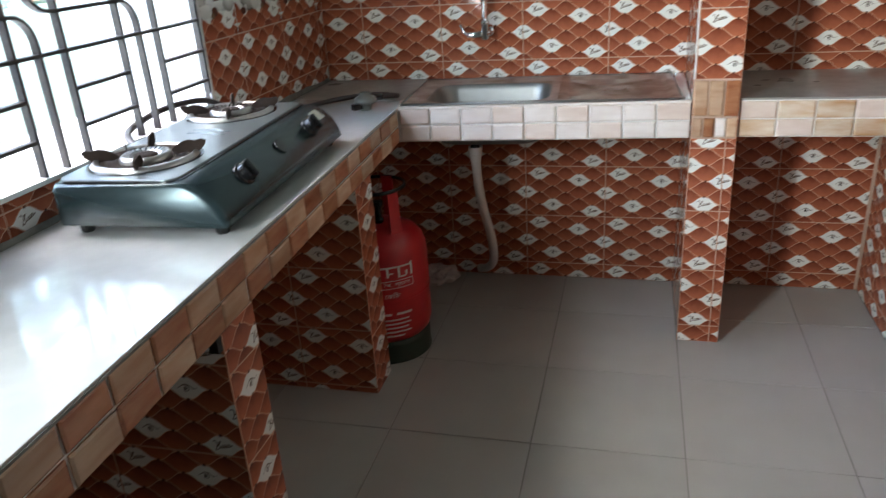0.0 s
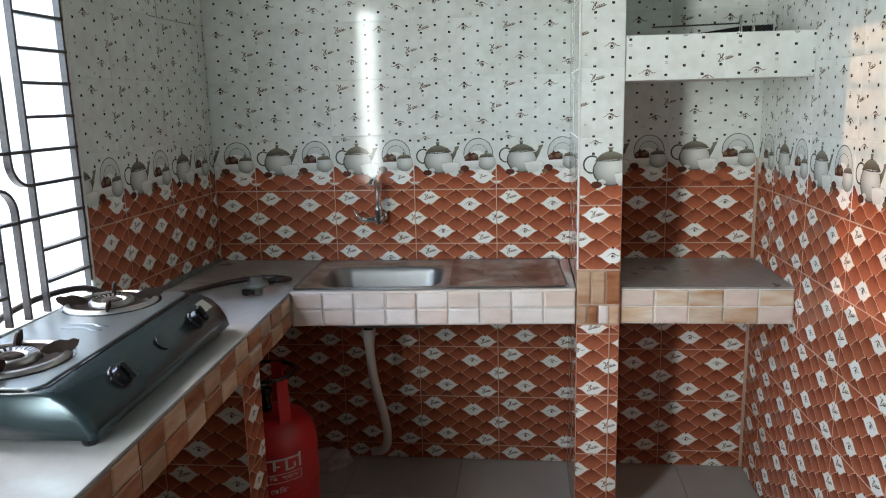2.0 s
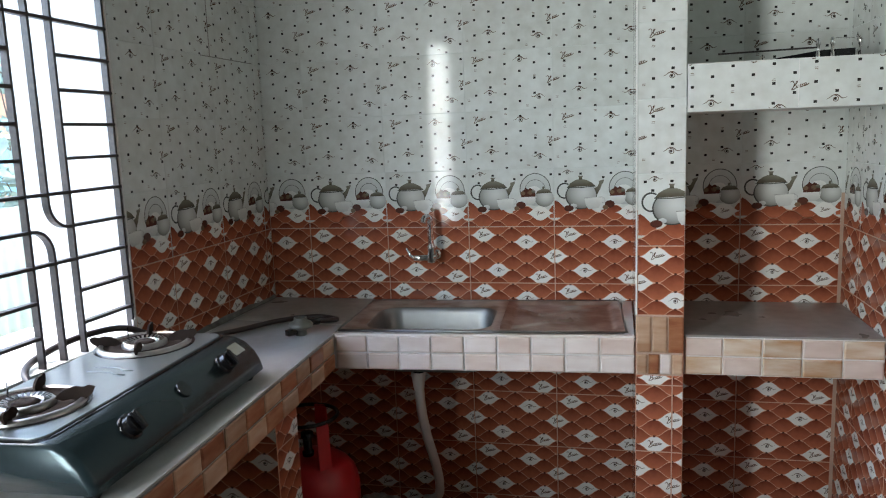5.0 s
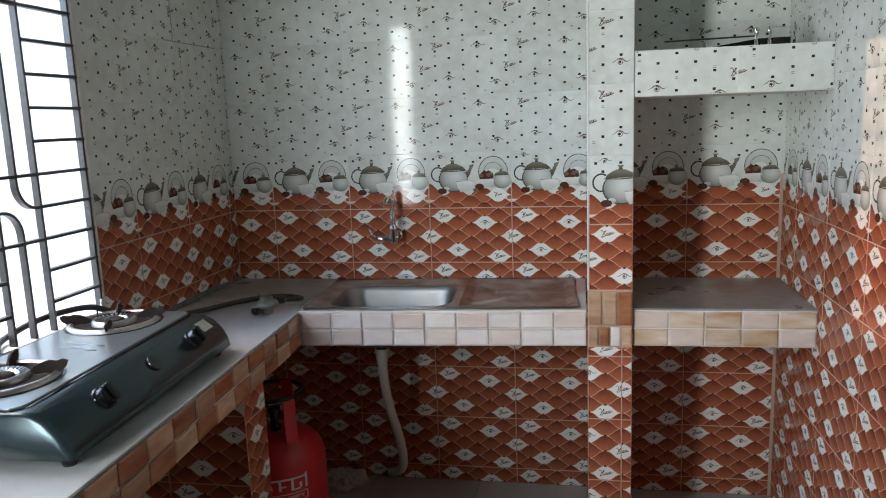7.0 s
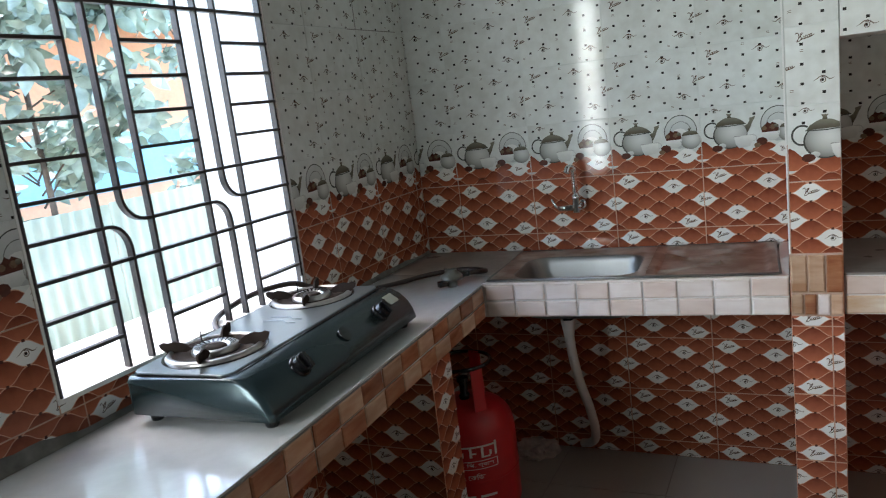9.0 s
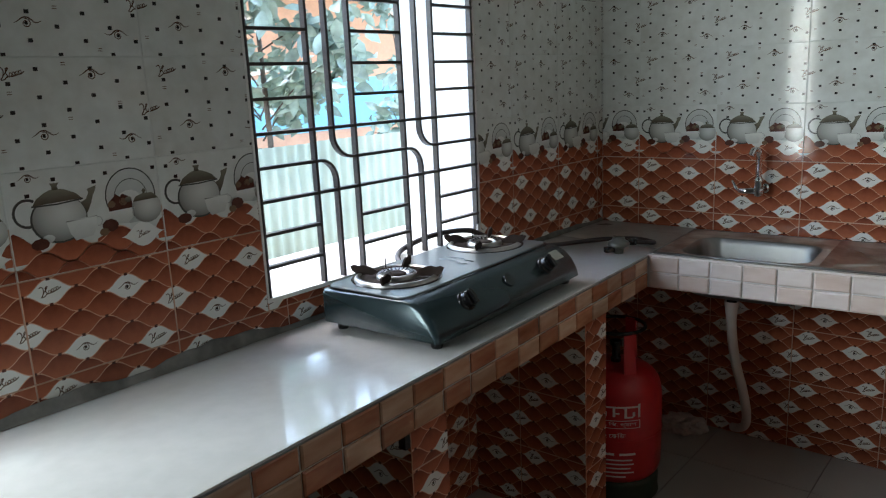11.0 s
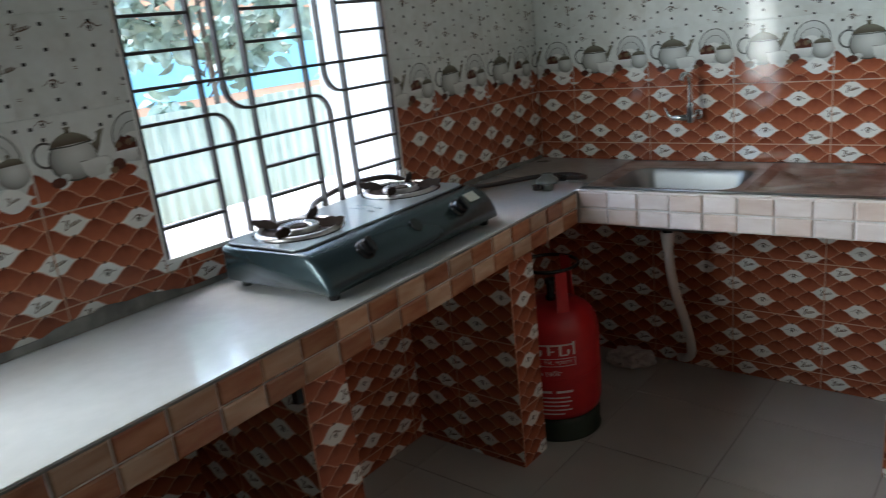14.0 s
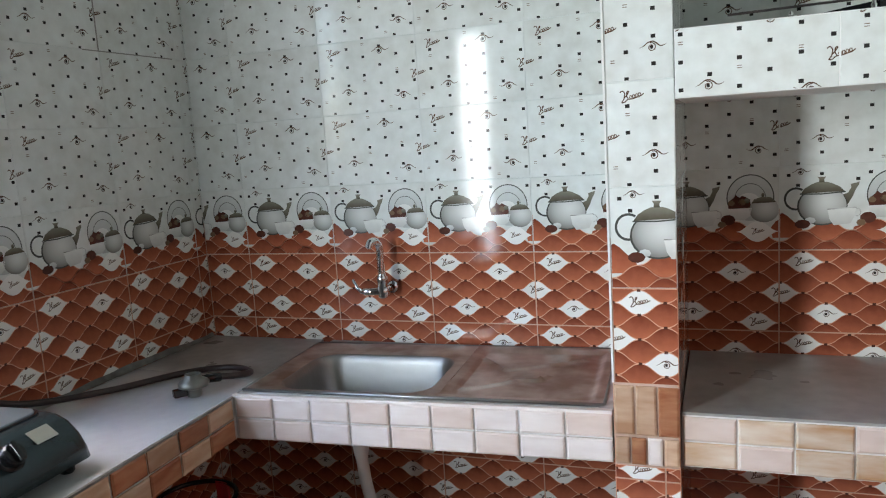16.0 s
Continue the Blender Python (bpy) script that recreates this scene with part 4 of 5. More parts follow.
def burner(cx, cy):
    b = new("burner")
    b.empty_display_size = 0.03
    b.parent = stove
    b.location = (cx, cy, 0.1125)
    b["label"] = "burner with chrome drip ring and rusty pan prongs"
    bm = bmesh.new()
    lathe(bm, [(0.107, 0.0), (0.107, 0.004), (0.102, 0.009), (0.096, 0.0095), (0.092, 0.005)], n=40)
    part("drip_ring", bm, M_ALU, b, smooth=True)
    bm = bmesh.new()
    lathe(bm, [(0.1145, 0.0002), (0.1145, 0.0012), (0.1065, 0.0012)], n=40)
    part("groove", bm, M_BLACK, b, "dark groove round the ring")
    bm = bmesh.new()
    lathe(bm, [(0.0925, 0.0055), (0.080, 0.002), (0.058, 0.001), (0.001, 0.0008)], n=28)
    part("well", bm, M_RUSTIRON, b, "sooty well")
    bm = bmesh.new()
    lathe(bm, [(0.052, 0.001), (0.052, 0.008), (0.046, 0.014), (0.030, 0.010), (0.028, 0.004)], n=36)
    part("flame_ring", bm, M_ALU, b, smooth=True)
    bm = bmesh.new()
    for k in range(24):
        a = 2 * math.pi * k / 24
        m = Matrix.Rotation(a, 4, "Z")
        vs = [bm.verts.new(m @ Vector(p)) for p in ((0.0315, -0.0020, 0.0112), (0.0450, -0.0027, 0.0146), (0.0450, 0.0027, 0.0146), (0.0315, 0.0020, 0.0112))]
        bm.faces.new(vs)
    part("flame_slots", bm, M_BLACK, b)
    bm = bmesh.new()
    lathe(bm, [(0.024, 0.003), (0.024, 0.010), (0.018, 0.013), (0.008, 0.0135), (0.001, 0.012)], n=24)
    part("burner_cap", bm, M_RUSTIRON, b, smooth=True)
    for k in range(4):
        a = radians(20 + 90 * k)
        bm = bmesh.new()
        edge = ((0.092, 0.002), (0.106, 0.006), (0.118, 0.016), (0.122, 0.027), (0.112, 0.031), (0.101, 0.028), (0.088, 0.031), (0.074, 0.028), (0.060, 0.021), (0.050, 0.011), (0.064, 0.005), (0.080, 0.007))
        bm.faces.new([bm.verts.new((r * math.cos(a) - 0.10 * h * math.sin(a), r * math.sin(a) + 0.10 * h * math.cos(a), h)) for r, h in edge])
        ob = part("pan_prong", bm, M_RUSTIRON, b)
        md = ob.modifiers.new("thickness", "SOLIDIFY")
        md.thickness = 0.0045
    bm = bmesh.new()
    tube(bm, [(-0.062, 0.03, 0.0), (-0.062, 0.03, 0.036)], [0.0022, 0.0012], 6)
    part("igniter", bm, M_BLACK, b)
    return b


burner(0.120, 0.150)
burner(0.112, 0.560)


def knob(y):
    k = new("knob")
    k.empty_display_size = 0.02
    k.parent = stove
    k.matrix_local = pose(0.329, y, 0.080, 0, 52, 0)
    bm = bmesh.new()
    lathe(bm, [(0.025, -0.004), (0.026, 0.003), (0.022, 0.005), (0.020, 0.006)], n=28)
    part("bezel", bm, M_BLACK, k, smooth=True)
    bm = bmesh.new()
    lathe(bm, [(0.0215, 0.002), (0.021, 0.018), (0.018, 0.022), (0.001, 0.0225)], n=28)
    box(bm, -0.020, 0.020, -0.006, 0.006, 0.02, 0.031, 0.003)
    part("grip", bm, M_BLACK, k, smooth=False)


knob(0.150)
knob(0.530)
bm = bmesh.new()
lathe(bm, [(0.019, 0.0), (0.0185, 0.002), (0.001, 0.0025)], n=24)
badge = part("badge", bm, M_BLACK, stove, "round dark badge")
badge.matrix_local = pose(0.3285, 0.345, 0.0845, 0, 50, 0)
st = part("sticker", boxbm(-0.016, 0.016, -0.024, 0.024, 0, 0.0008), M_STICKER, stove, "small greyish sticker")
st.matrix_local = pose(0.318, 0.613, 0.0905, 0, 36, 0)
for x in (0.035, 0.325):
    for y in (0.035, SL - 0.035):
        bm = bmesh.new()
        lathe(bm, [(0.001, 0.0), (0.012, 0.0), (0.014, 0.004), (0.015, 0.032)], (x, y, 0), 14)
        part("foot", bm, M_BLACK, stove)

# ---- hose and regulator ----
hose = thing("gas_hose", "brown rubber gas hose lying along worktop and sill", "hose")
bm = bmesh.new()
path = smooth_path([(0.355, -0.475, 0.832), (0.392, -0.43, 0.824), (0.385, -0.365, 0.812), (0.30, -0.335, 0.810), (0.20, -0.40, 0.810), (0.105, -0.56, 0.812), (0.055, -0.74, 0.84),
                    (0.040, -0.86, 0.89), (0.012, -0.93, 0.922), (-0.025, -1.05, 0.925), (-0.045, -1.16, 0.905), (0.0, -1.24, 0.895), (0.07, -1.27, 0.87)], 8)
tube(bm, path, 0.0082, 10)
part("hose_tube", bm, M_RUBBER, hose, smooth=True)
bm = bmesh.new()
tube(bm, [(0.347, -0.49, 0.833), (0.365, -0.462, 0.829)], 0.0115, 10)
part("hose_clip", bm, M_BLACK, hose)

bm = bmesh.new()
tube(bm, [(0.014, -0.872, 0.888), (0.014, -0.872, 0.930)], 0.0045, 8)
part("hose_hook", bm, M_PIPE, hose, "white plastic hook")

regulator = thing("gas_regulator", "tarnished zinc gas regulator lying on the worktop", "regulator", pose(0.333, -0.522, CT, 0, 0, 55))
bm = bmesh.new()
lathe(bm, [(0.001, 0.0), (0.017, 0.0), (0.018, 0.004), (0.018, 0.018), (0.026, 0.021), (0.036, 0.025), (0.037, 0.033), (0.032, 0.040), (0.021, 0.045), (0.020, 0.054), (0.017, 0.055), (0.016, 0.047), (0.001, 0.046)], n=26)
part("housing", bm, M_ZINC, regulator, smooth=True)
bm = bmesh.new()
tube(bm, [(0.015, 0, 0.036), (0.052, 0.0, 0.034)], [0.010, 0.008], 10)
part("outlet", bm, M_BLACK, regulator)
part("switch", boxbm(-0.050, -0.018, -0.010, 0.010, 0.006, 0.024, 0.002), M_BLACK, regulator)

# ---- sink ----
sink = thing("sink", "stainless steel sink with bowl and stained drainboard", "sink", pose(0.853, -0.238, CT, 0, 0, 3.3))
HX, HY2 = 0.432, 0.205
bx0, bx1, by0, by1 = -0.365, 0.035, -0.190, 0.100
bm = bmesh.new()


def ring(pts, z):
    return [bm.verts.new((x, y, z)) for x, y in pts]


outer = []
for x, y in rounded(bx0, bx1, by0, by1, 0.07):
    cx, cy = (bx0 + bx1) / 2, (by0 + by1) / 2
    dx, dy = x - cx, y - cy
    ox0, ox1, oy0, oy1 = -HX, 0.06, -HY2, HY2
    ks = []
    if dx > 1e-6: ks.append((ox1 - cx) / dx)
    if dx < -1e-6: ks.append((ox0 - cx) / dx)
    if dy > 1e-6: ks.append((oy1 - cy) / dy)
    if dy < -1e-6: ks.append((oy0 - cy) / dy)
    k = min(ks)
    outer.append((cx + dx * k, cy + dy * k))
for c in ((-HX, -HY2), (0.06, -HY2), (0.06, HY2), (-HX, HY2)):
    best = min(range(len(outer)), key=lambda i: (outer[i][0] - c[0]) ** 2 + (outer[i][1] - c[1]) ** 2)
    outer[best] = c


def shrink(k, r):
    return rounded(bx0 + k, bx1 - k, by0 + k, by1 - k, r)


loops = [ring(outer, 0.0035), ring(rounded(bx0, bx1, by0, by1, 0.07), 0.0035), ring(shrink(0.004, 0.067), 0.0), ring(shrink(0.010, 0.062), -0.02), ring(shrink(0.018, 0.060), -0.11),
         ring(shrink(0.030, 0.055), -0.140), ring(shrink(0.055, 0.045), -0.150), ring(shrink(0.13, 0.02), -0.154)]
for a, b in zip(loops, loops[1:]):
    for k in range(len(a)):
        bm.faces.new((a[k], a[(k + 1) % len(a)], b[(k + 1) % len(b)], b[k]))
bm.faces.new(loops[-1])
for f in bm.faces:
    if min(v.co.z for v in f.verts) > 0.003:
        f.material_index = 1
bmesh.ops.recalc_face_normals(bm, faces=bm.faces)
part("bowl", bm, [M_STEEL, M_STAIN], sink, "brushed steel bowl", smooth=True)
bm = bmesh.new()
lathe(bm, [(0.040, -0.1525), (0.036, -0.151), (0.030, -0.1535), (0.001, -0.1545)], (-0.200, -0.035, 0), 24)
part("waste", bm, M_CHROME, sink, smooth=True)
# drainboard: a tray with a raised border and embossed strokes
bm = bmesh.new()
nx, ny = 60, 66
x0, x1 = 0.0605, HX
RIDGES = [((0.10, 0.11), (0.17, 0.02)), ((0.36, 0.12), (0.17, 0.02)), ((0.10, -0.13), (0.21, -0.06)), ((0.20, -0.045), (0.27, -0.045)), ((0.27, -0.045), (0.285, -0.015))]


def drain_z(x, y):
    edge = min(x1 - x, HY2 - y, y + HY2)
    z = 0.0035 if edge < 0.022 else 0.0035 - min(1, (edge - 0.022) / 0.012) * 0.009
    if x - x0 < 0.03:
        z = max(z, 0.0035 - min(1.0, (x - x0) / 0.03) * 0.006 if edge > 0.022 else z)
    for (ax, ay), (bx, by) in RIDGES:
        dx, dy = bx - ax, by - ay
        t = max(0, min(1, ((x - ax) * dx + (y - ay) * dy) / (dx * dx + dy * dy)))
        d = math.hypot(x - ax - t * dx, y - ay - t * dy)
        z += 0.0065 * math.exp(-(d / 0.006) ** 2)
    return z + 0.0012 * noise.noise(Vector((x * 14, y * 14, 0.5)))


grid = [[bm.verts.new((x0 + (x1 - x0) * i / nx, -HY2 + 2 * HY2 * j / ny, drain_z(x0 + (x1 - x0) * i / nx, -HY2 + 2 * HY2 * j / ny))) for j in range(ny + 1)] for i in range(nx + 1)]
for i in range(nx):
    for j in range(ny):
        bm.faces.new((grid[i][j], grid[i + 1][j], grid[i + 1][j + 1], grid[i][j + 1]))
part("drainboard", bm, M_STAIN, sink, "brown-stained steel drainboard", smooth=True)
for a, b in (((-HX, -HY2), (HX, -HY2)), ((HX, -HY2), (HX, HY2)), ((HX, HY2), (-HX, HY2)), ((-HX, HY2), (-HX, -HY2))):
    bm = bmesh.new()
    tube(bm, [(a[0], a[1], 0.002), (b[0], b[1], 0.002)], 0.004, 8)
    part("rolled_rim", bm, M_STEEL, sink, smooth=True)

# ---- tap ----
tap = thing("tap", "chrome wall tap with swan-neck spout above the sink", "tap")
bm = bmesh.new()
lathe(bm, [(0.019, 0.0), (0.019, 0.004), (0.015, 0.009), (0.011, 0.011)], n=22)
fl = part("flange", bm, M_CHROME, tap, smooth=True)
fl.matrix_local = pose(0.655, -0.001, 0.938, 90, 0, 0)
bm = bmesh.new()
tube(bm, [(0.655, -0.006, 0.938), (0.655, -0.062, 0.938)], 0.0105, 14)
tube(bm, [(0.668, -0.062, 0.938), (0.600, -0.064, 0.936), (0.585, -0.064, 0.936)], [0.0125, 0.0105, 0.009], 14)
part("valve_body", bm, M_CHROME, tap, smooth=True)
bm = bmesh.new()
lathe(bm, [(0.001, -0.020), (0.012, -0.019), (0.0145, -0.014), (0.0145, 0.030), (0.0155, 0.031), (0.0155, 0.040), (0.0120, 0.043), (0.0105, 0.050)], (0.651, -0.062, 0.938), 20)
part("swivel_collar", bm, M_CHROME, tap, smooth=True)
bm = bmesh.new()
tube(bm, smooth_path([(0.650, -0.062, 0.94), (0.650, -0.062, 1.00), (0.650, -0.063, 1.062), (0.646, -0.074, 1.080), (0.639, -0.092, 1.081), (0.635, -0.101, 1.064)], 6), 0.0108, 12)
part("spout", bm, M_CHROME, tap, smooth=True)
bm = bmesh.new()
tube(bm, [(0.590, -0.064, 0.936), (0.575, -0.066, 0.945), (0.562, -0.068, 0.972)], [0.008, 0.006, 0.0045], 10)
part("lever", bm, M_CHROME, tap, smooth=True)
tap.location = (-0.016, 0.0, 0.024)

# ---- drain under the sink ----
drain = thing("drain_pipe", "off-white plastic drain pipe hanging under the sink", "drain pipe")
bm = bmesh.new()
lathe(bm, [(0.020, 0.650), (0.026, 0.640), (0.026, 0.620), (0.017, 0.615), (0.017, 0.598)], (0.617, -0.235, 0), 20)
part("waste_nut", bm, M_BLACK, drain)
bm = bmesh.new()
lathe(bm, [(0.024, 0.602), (0.025, 0.598), (0.018, 0.545), (0.016, 0.535)], (0.617, -0.235, 0), 20)
part("funnel", bm, M_PIPE, drain, smooth=True)
bm = bmesh.new()
tube(bm, smooth_path([(0.617, -0.235, 0.545), (0.620, -0.225, 0.46), (0.628, -0.20, 0.36), (0.642, -0.165, 0.26), (0.645, -0.12, 0.16), (0.632, -0.075, 0.085), (0.600, -0.035, 0.042), (0.565, -0.018, 0.030)], 7), 0.0165, 14)
part("hose", bm, M_PIPE, drain, smooth=True)

# ---- gas cylinder ----
cyl = thing("gas_cylinder", "red gas cylinder with white stencilled lettering and green foot", "gas cylinder", pose(0.365, -0.600, 0, 0, 0, -31))
bm = bmesh.new()
lathe(bm, [(0.095, 0.055), (0.125, 0.070), (0.143, 0.090), (0.149, 0.115), (0.150, 0.25), (0.150, 0.345), (0.147, 0.375), (0.138, 0.402), (0.120, 0.425), (0.095, 0.440), (0.060, 0.448), (0.030, 0.450), (0.001, 0.450)], n=48)
part("vessel", bm, M_RED, cyl, "red painted vessel", smooth=True)
bm = bmesh.new()
lathe(bm, [(0.151, 0.228), (0.1525, 0.232), (0.151, 0.236)], n=48)
part("weld_seam", bm, M_RED, cyl, smooth=True)
bm = bmesh.new()
lathe(bm, [(0.118, 0.078), (0.138, 0.074), (0.141, 0.060), (0.139, 0.006), (0.143, 0.0), (0.134, 0.0), (0.132, 0.06)], n=40)
part("foot_ring", bm, M_GREEN, cyl, "dark green foot ring", smooth=True)
bm = bmesh.new()
lathe(bm, [(0.016, 0.449), (0.018, 0.462), (0.013, 0.468), (0.013, 0.505), (0.019, 0.508), (0.019, 0.522), (0.001, 0.524)], n=20)
part("valve", bm, M_BLACK, cyl)
for a in (-5, 115, 235):
    bm = bmesh.new()
    rows = []
    for i, da in enumerate((-12, -4, 4, 12)):
        t = radians(a + da)
        rows.append([bm.verts.new((r * math.cos(t), r * math.sin(t), z)) for r, z in ((0.100, 0.432), (0.096, 0.50), (0.094, 0.578))])
    for p, q in zip(rows, rows[1:]):
        for k in range(2):
            bm.faces.new((p[k], q[k], q[k + 1], p[k + 1]))
    ob = part("guard_post", bm, M_RED, cyl, "red guard post")
    md = ob.modifiers.new("thickness", "SOLIDIFY")
    md.thickness = 0.006
bm = bmesh.new()
tube(bm, [(0.094 * math.cos(2 * math.pi * k / 32), 0.094 * math.sin(2 * math.pi * k / 32), 0.575) for k in range(33)], 0.006, 8, False)
# black here stands in for the deep shade under the worktop
part("guard_ring", bm, M_BLACK, cyl, smooth=True)


def mark(a0, a1, z0, z1, name="stencil_bar"):
    """A painted bar on the vessel between two bearings and two heights."""
    bm = bmesh.new()
    prev = None
    n = max(2, int((a1 - a0) / 4))
    for i in range(n + 1):
        t = radians(a0 + (a1 - a0) * i / n)
        cur = [bm.verts.new((0.1508 * math.cos(t), 0.1508 * math.sin(t), z)) for z in (z0, z1)]
        if prev:
            bm.faces.new((prev[0], cur[0], cur[1], prev[1]))
        prev = cur
    part(name, bm, M_MARK, cyl)


# heavy plain strokes where the maker's mark stands
for a0, a1, z0, z1 in ((-60, -2, 0.346, 0.352), (-56, -53, 0.312, 0.346), (-56, -44, 0.312, 0.318), (-47, -43, 0.318, 0.334), (-36, -33, 0.316, 0.346), (-36, -28, 0.326, 0.331),
                       (-22, -19, 0.312, 0.346), (-19, -11, 0.312, 0.317), (-12, -9, 0.317, 0.333), (-5, -2, 0.312, 0.358)):
    mark(a0, a1, z0, z1)
for a0, a1, z0, z1 in ((-60, -2, 0.302, 0.304), (-60, -2, 0.276, 0.278), (-3, -2, 0.278, 0.302)):
    mark(a0, a1, z0, z1)


def lettering(words, a0, a1, z0, height):
    """Painted letters bent round the vessel from one bearing to another."""
    cu = bpy.data.curves.new("lettering", "FONT")
    cu.body = words
    tmp = new("lettering_source", cu)
    me = bpy.data.meshes.new_from_object(tmp.evaluated_get(bpy.context.evaluated_depsgraph_get()))
    bpy.data.objects.remove(tmp)
    xs = [v.co.x for v in me.vertices]
    ys = [v.co.y for v in me.vertices]
    lo, hi, y0, y1 = min(xs), max(xs), min(ys), max(ys)
    for v in me.vertices:
        a = radians(a0 + (a1 - a0) * (v.co.x - lo) / (hi - lo))
        v.co = (0.1509 * math.cos(a), 0.1509 * math.sin(a), z0 + height * (v.co.y - y0) / (y1 - y0))
    me.materials.clear()
    me.materials.append(M_MARK)
    ob = new("lettering", me)
    ob.parent = cyl


lettering("\u098f\u09b2. \u09bf\u09aa. \u0997\u09cd\u09af\u09be\u09b8", -58, -7, 0.281, 0.019)
lettering("\u09e7\u09e8 \u09c7\u0995\u09bf\u099c", -52, -20, 0.243, 0.020)
mark(-58, -34, 0.182, 0.190)
mark(-28, -8, 0.182, 0.190)
for k, (a0, a1) in enumerate(((-62, -12), (-64, -10), (-62, -14), (-64, -10), (-60, -20))):
    mark(a0, a1, 0.163 - 0.0145 * k, 0.168 - 0.0145 * k)

# ---- crumpled bag on the floor ----
bm = bmesh.new()
bmesh.ops.create_icosphere(bm, subdivisions=4, radius=1)
for v in bm.verts:
    d = v.co.copy()
    f = 1 + 0.45 * noise.noise(d * 1.7 + Vector((3, 1, 2))) + 0.30 * abs(noise.noise(d * 4.1)) + 0.12 * noise.noise(d * 9)
    v.co = Vector((d.x * 0.075 * f, d.y * 0.045 * f, max(0.0, 0.028 + d.z * 0.045 * f)))
bag = tagged(obj("plastic_bag", bm, M_PLASTICBAG), "crumpled dull plastic bag on floor by the wall", "plastic bag")
bag.matrix_world = pose(0.400, -0.105, 0, 0, 0, 20)

# ---- switch and socket ----
def wall_box(name, label, y0, y1):
    t = thing(name, label, name.replace("_", " "))
    part("board", boxbm(0.0005, 0.012, y0, y1, 1.379, 1.470, 0.001), M_WOODPLATE, t, "brown mounting board")
    part("face", boxbm(0.0115, 0.020, y0 + 0.001, y1 - 0.019, 1.390, 1.471, 0.0015), M_IVORY, t, "ivory plastic face")
    return t


sw = wall_box("light_switch", "ivory double light switch on brown board", -2.442, -2.344)
for a in (-2.424, -2.396):
    for z in (1.396, 1.431):
        part("rocker", boxbm(0.0195, 0.0225, a, a + 0.025, z, z + 0.032, 0.001), M_IVORY, sw)
    part("rocker_gap", boxbm(0.0195, 0.0206, a - 0.0015, a + 0.0265, 1.395, 1.4645), M_WOODPLATE, sw)
so = wall_box("power_socket", "ivory power socket with small switch on brown board", -2.341, -2.254)
for y, z, w, h in ((-2.324, 1.457, 0.006, 0.006), (-2.309, 1.457, 0.006, 0.006), (-2.314, 1.436, 0.005, 0.009), (-2.314, 1.424, 0.007, 0.007), (-2.325, 1.415, 0.006, 0.005), (-2.303, 1.415, 0.006, 0.005),
                   (-2.323, 1.403, 0.005, 0.005), (-2.305, 1.403, 0.005, 0.005)):
    part("pin_hole", boxbm(0.0196, 0.0206, y - w / 2, y + w / 2, z - h / 2, z + h / 2), M_BLACK, so)
part("rocker", boxbm(0.0195, 0.024, -2.294, -2.280, 1.438, 1.463, 0.001), M_IVORY, so)
part("rocker_gap", boxbm(0.0195, 0.0206, -2.296, -2.278, 1.434, 1.464), M_WOODPLATE, so)

# ---- things on the shelf ----
rack = thing("metal_rack", "black tray with chrome posts lying on the shelf", "rack")
bm = bmesh.new()
top = [(1.645, -0.34, 1.552), (1.80, -0.35, 1.572), (1.885, -0.34, 1.574), (1.885, -0.12, 1.574), (1.80, -0.10, 1.572), (1.645, -0.12, 1.552)]
hi = [bm.verts.new(p) for p in top]
lo = [bm.verts.new((p[0], p[1], 1.547)) for p in top]
bm.faces.new(hi)
bm.faces.new(lo[::-1])
for k in range(6):
    bm.faces.new((lo[k], lo[(k + 1) % 6], hi[(k + 1) % 6], hi[k]))
part("tray", bm, M_BLACK, rack)
for x, y, l in ((1.790, -0.355, 0.05), (1.825, -0.355, 0.052), (1.900, -0.33, 0.05), (1.655, -0.34, 0.022)):
    bm = bmesh.new()
    lathe(bm, [(0.006, 0), (0.006, 0.012), (0.0035, 0.016), (0.0035, l * 0.6), (0.006, l * 0.65), (0.0055, l - 0.004), (0.003, l)], (x, y, 1.552 if l > 0.03 else 1.547), 12)
    part("post", bm, M_CHROME, rack, smooth=True)
bm = bmesh.new()
tube(bm, [(1.545, -0.30, 1.580), (1.80, -0.32, 1.582)], 0.0025, 6)
part("rod", bm, M_IRON, rack)
bm = bmesh.new()
tube(bm, [(1.825, -0.355, 1.602), (1.900, -0.33, 1.600)], 0.0012, 6)
part("wire", bm, M_CHROME, rack)

# ---- wall and floor tiles ----
lay(wall_w, (0, CORNER, 0), (0, 1, 0), (1, 0, 0), -1.25 - CORNER, 0, TILE_TOP, -2.245 - CORNER - 2 * TW, [(WY0 - CORNER, 99, WZ0, WZ1)])
lay(wall_w, (0, -1.25, 0), (0, 1, 0), (1, 0, 0), 1.25, 0, TILE_TOP, 1.25 - 0.645 - 3 * TW, [(-1, WY1 + 1.25, WZ0, WZ1)])
lay(wall_n, (0, 0, 0), (1, 0, 0), (0, -1, 0), RX, 0, TILE_TOP, 0.159 - TW)
lay(wall_e, (RX, 0, 0), (0, -1, 0), (-1, 0, 0), -TILE_END_E, 0, TILE_TOP, 0.165 - TW)
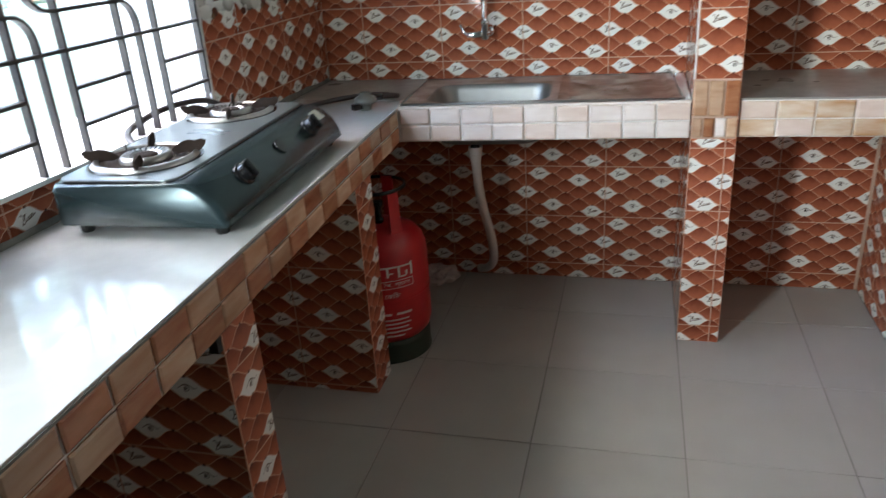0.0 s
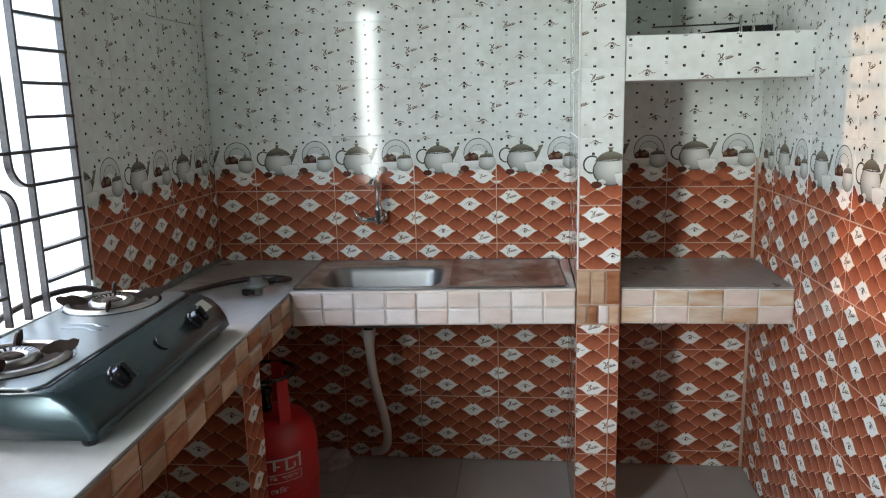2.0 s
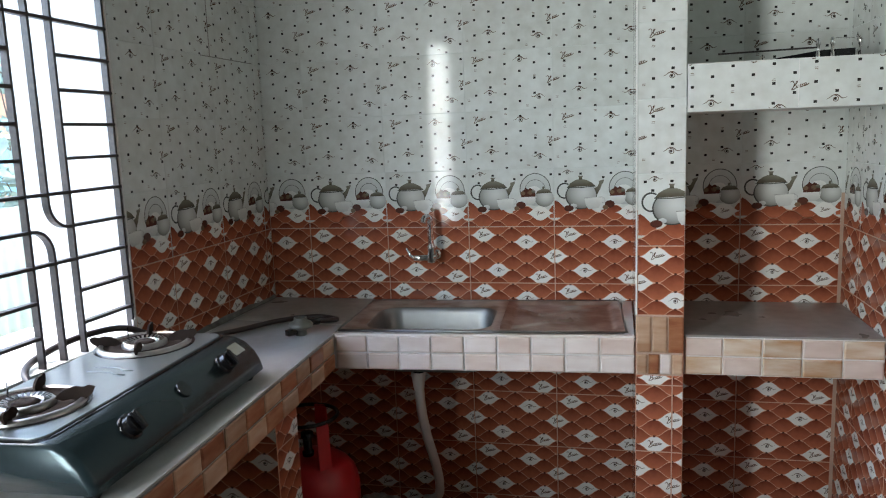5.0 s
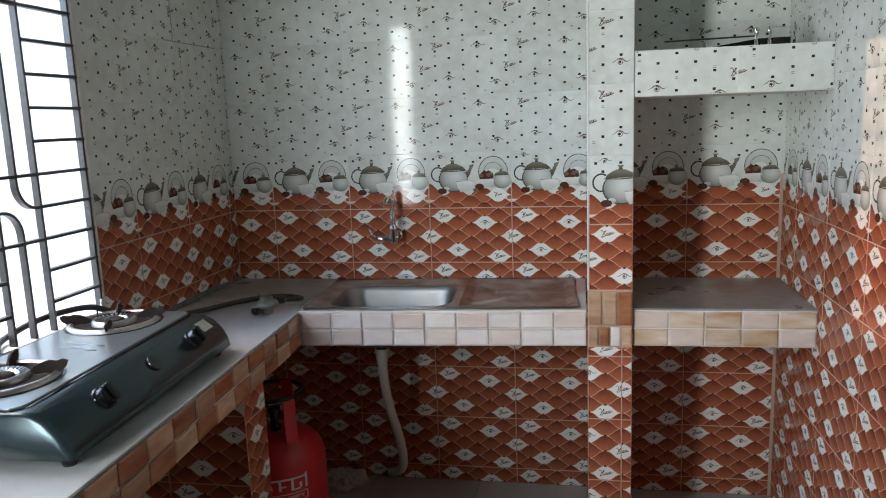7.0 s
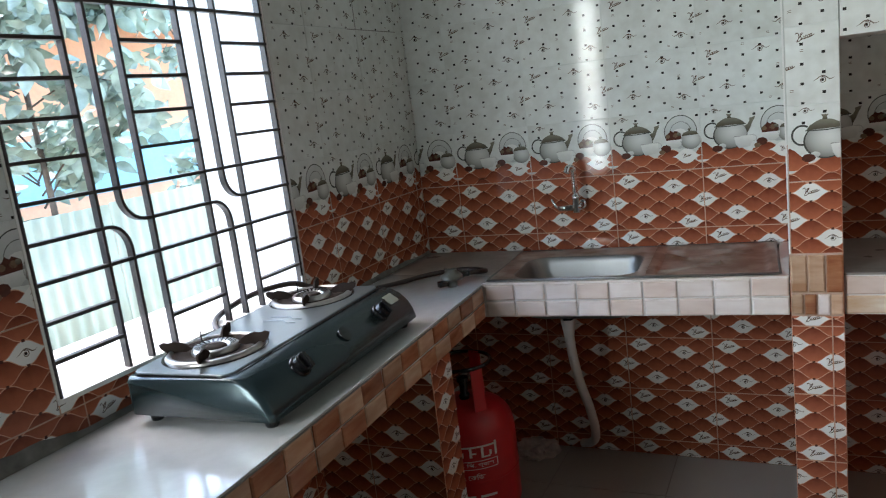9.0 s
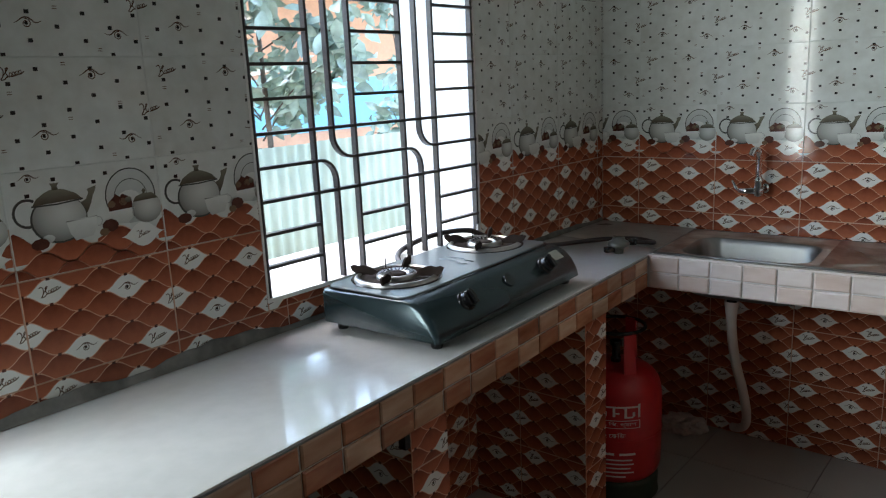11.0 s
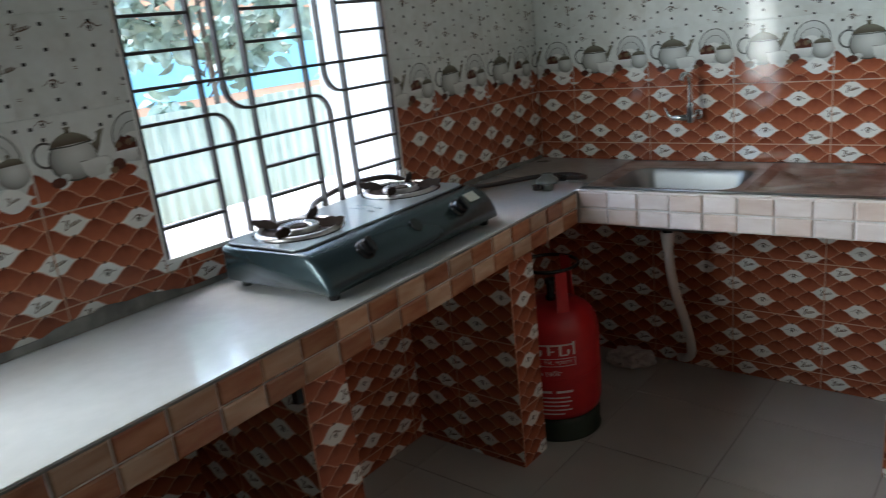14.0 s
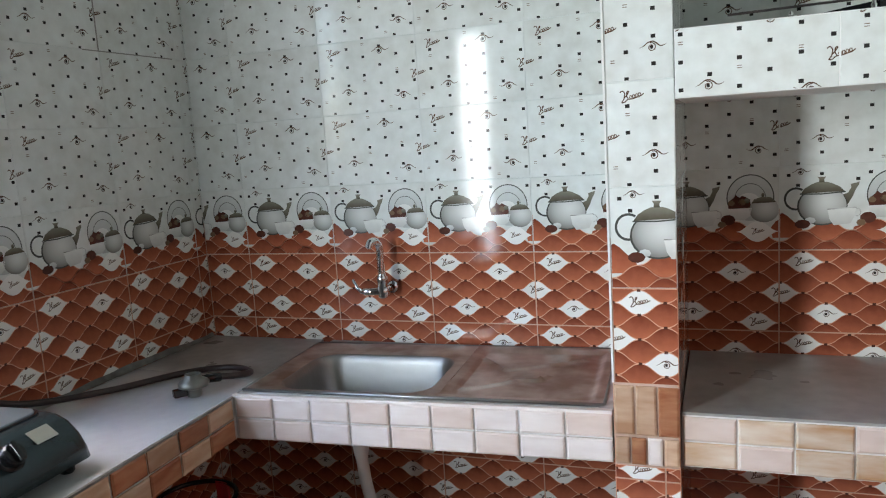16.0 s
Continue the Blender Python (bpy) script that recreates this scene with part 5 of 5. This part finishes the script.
lay(pier, (PX0, PY, 0), (1, 0, 0), (0, -1, 0), PX1 - PX0, 0, 0.690, -0.20)
lay(pier, (PX0, PY, 0), (1, 0, 0), (0, -1, 0), PX1 - PX0, 0.864, TILE_TOP, 0.004)
lay(pier, (PX0, 0, 0), (0, -1, 0), (-1, 0, 0), -PY - 0.001, 0, TILE_TOP, -0.1)
lay(pier, (PX1, PY, 0), (0, 1, 0), (1, 0, 0), -PY - 0.001, 0, TILE_TOP, -0.05)
lay(shelf, (1.4525, SY, 0), (1, 0, 0), (0, -1, 0), RX - 1.454, SZ0, SZ1, -0.03, row0=SZ0 - 0.04, kind="white")
for p, x, a, b in ((pier_1, 0.42, -0.905, -0.776), (pier_2, P0X, P0A, P0B), (pier_3, 0.513, END + 0.01, END + 0.13)):
    lay(p, (0.001, a, 0), (1, 0, 0), (0, -1, 0), x - 0.001, 0, CB - 0.001, -0.12, row0=0.02)
    lay(p, (x, a, 0), (0, 1, 0), (1, 0, 0), b - a, 0, CB - 0.001, -0.14, row0=0.0)
    lay(p, (x, b, 0), (-1, 0, 0), (0, 1, 0), x - 0.001, 0, CB - 0.001, -0.05, row0=0.02)

FLOOR_CACHE = {}
xs = [0.0] + [0.51 + 0.405 * k for k in range(-1, 4)] + [RX]
xs = sorted(x for x in xs if 0 <= x <= RX)
ys = [0.0] + [-0.29 - 0.39 * k for k in range(0, 17)]
for xa, xb in zip(xs, xs[1:]):
    for yb, ya in zip(ys, ys[1:]):
        if ya < BACK - 0.3:
            continue
        key = (round(xb - xa, 3), round(yb - ya, 3))
        if key not in FLOOR_CACHE:
            g = 0.0015
            ob = part("floor_tile", prism([(g, g), (key[0] - g, g), (key[0] - g, key[1] - g), (g, key[1] - g)], -0.006, 0, 0.0008), M_FLOOR, floor)
            FLOOR_CACHE[key] = ob.data
        else:
            ob = new("floor_tile", FLOOR_CACHE[key])
            ob.parent = floor
        ob.matrix_local = Matrix.Translation((xa, ya, 0)) @ pose(0, 0, 0, random.uniform(-0.06, 0.06), random.uniform(-0.06, 0.06), 0)
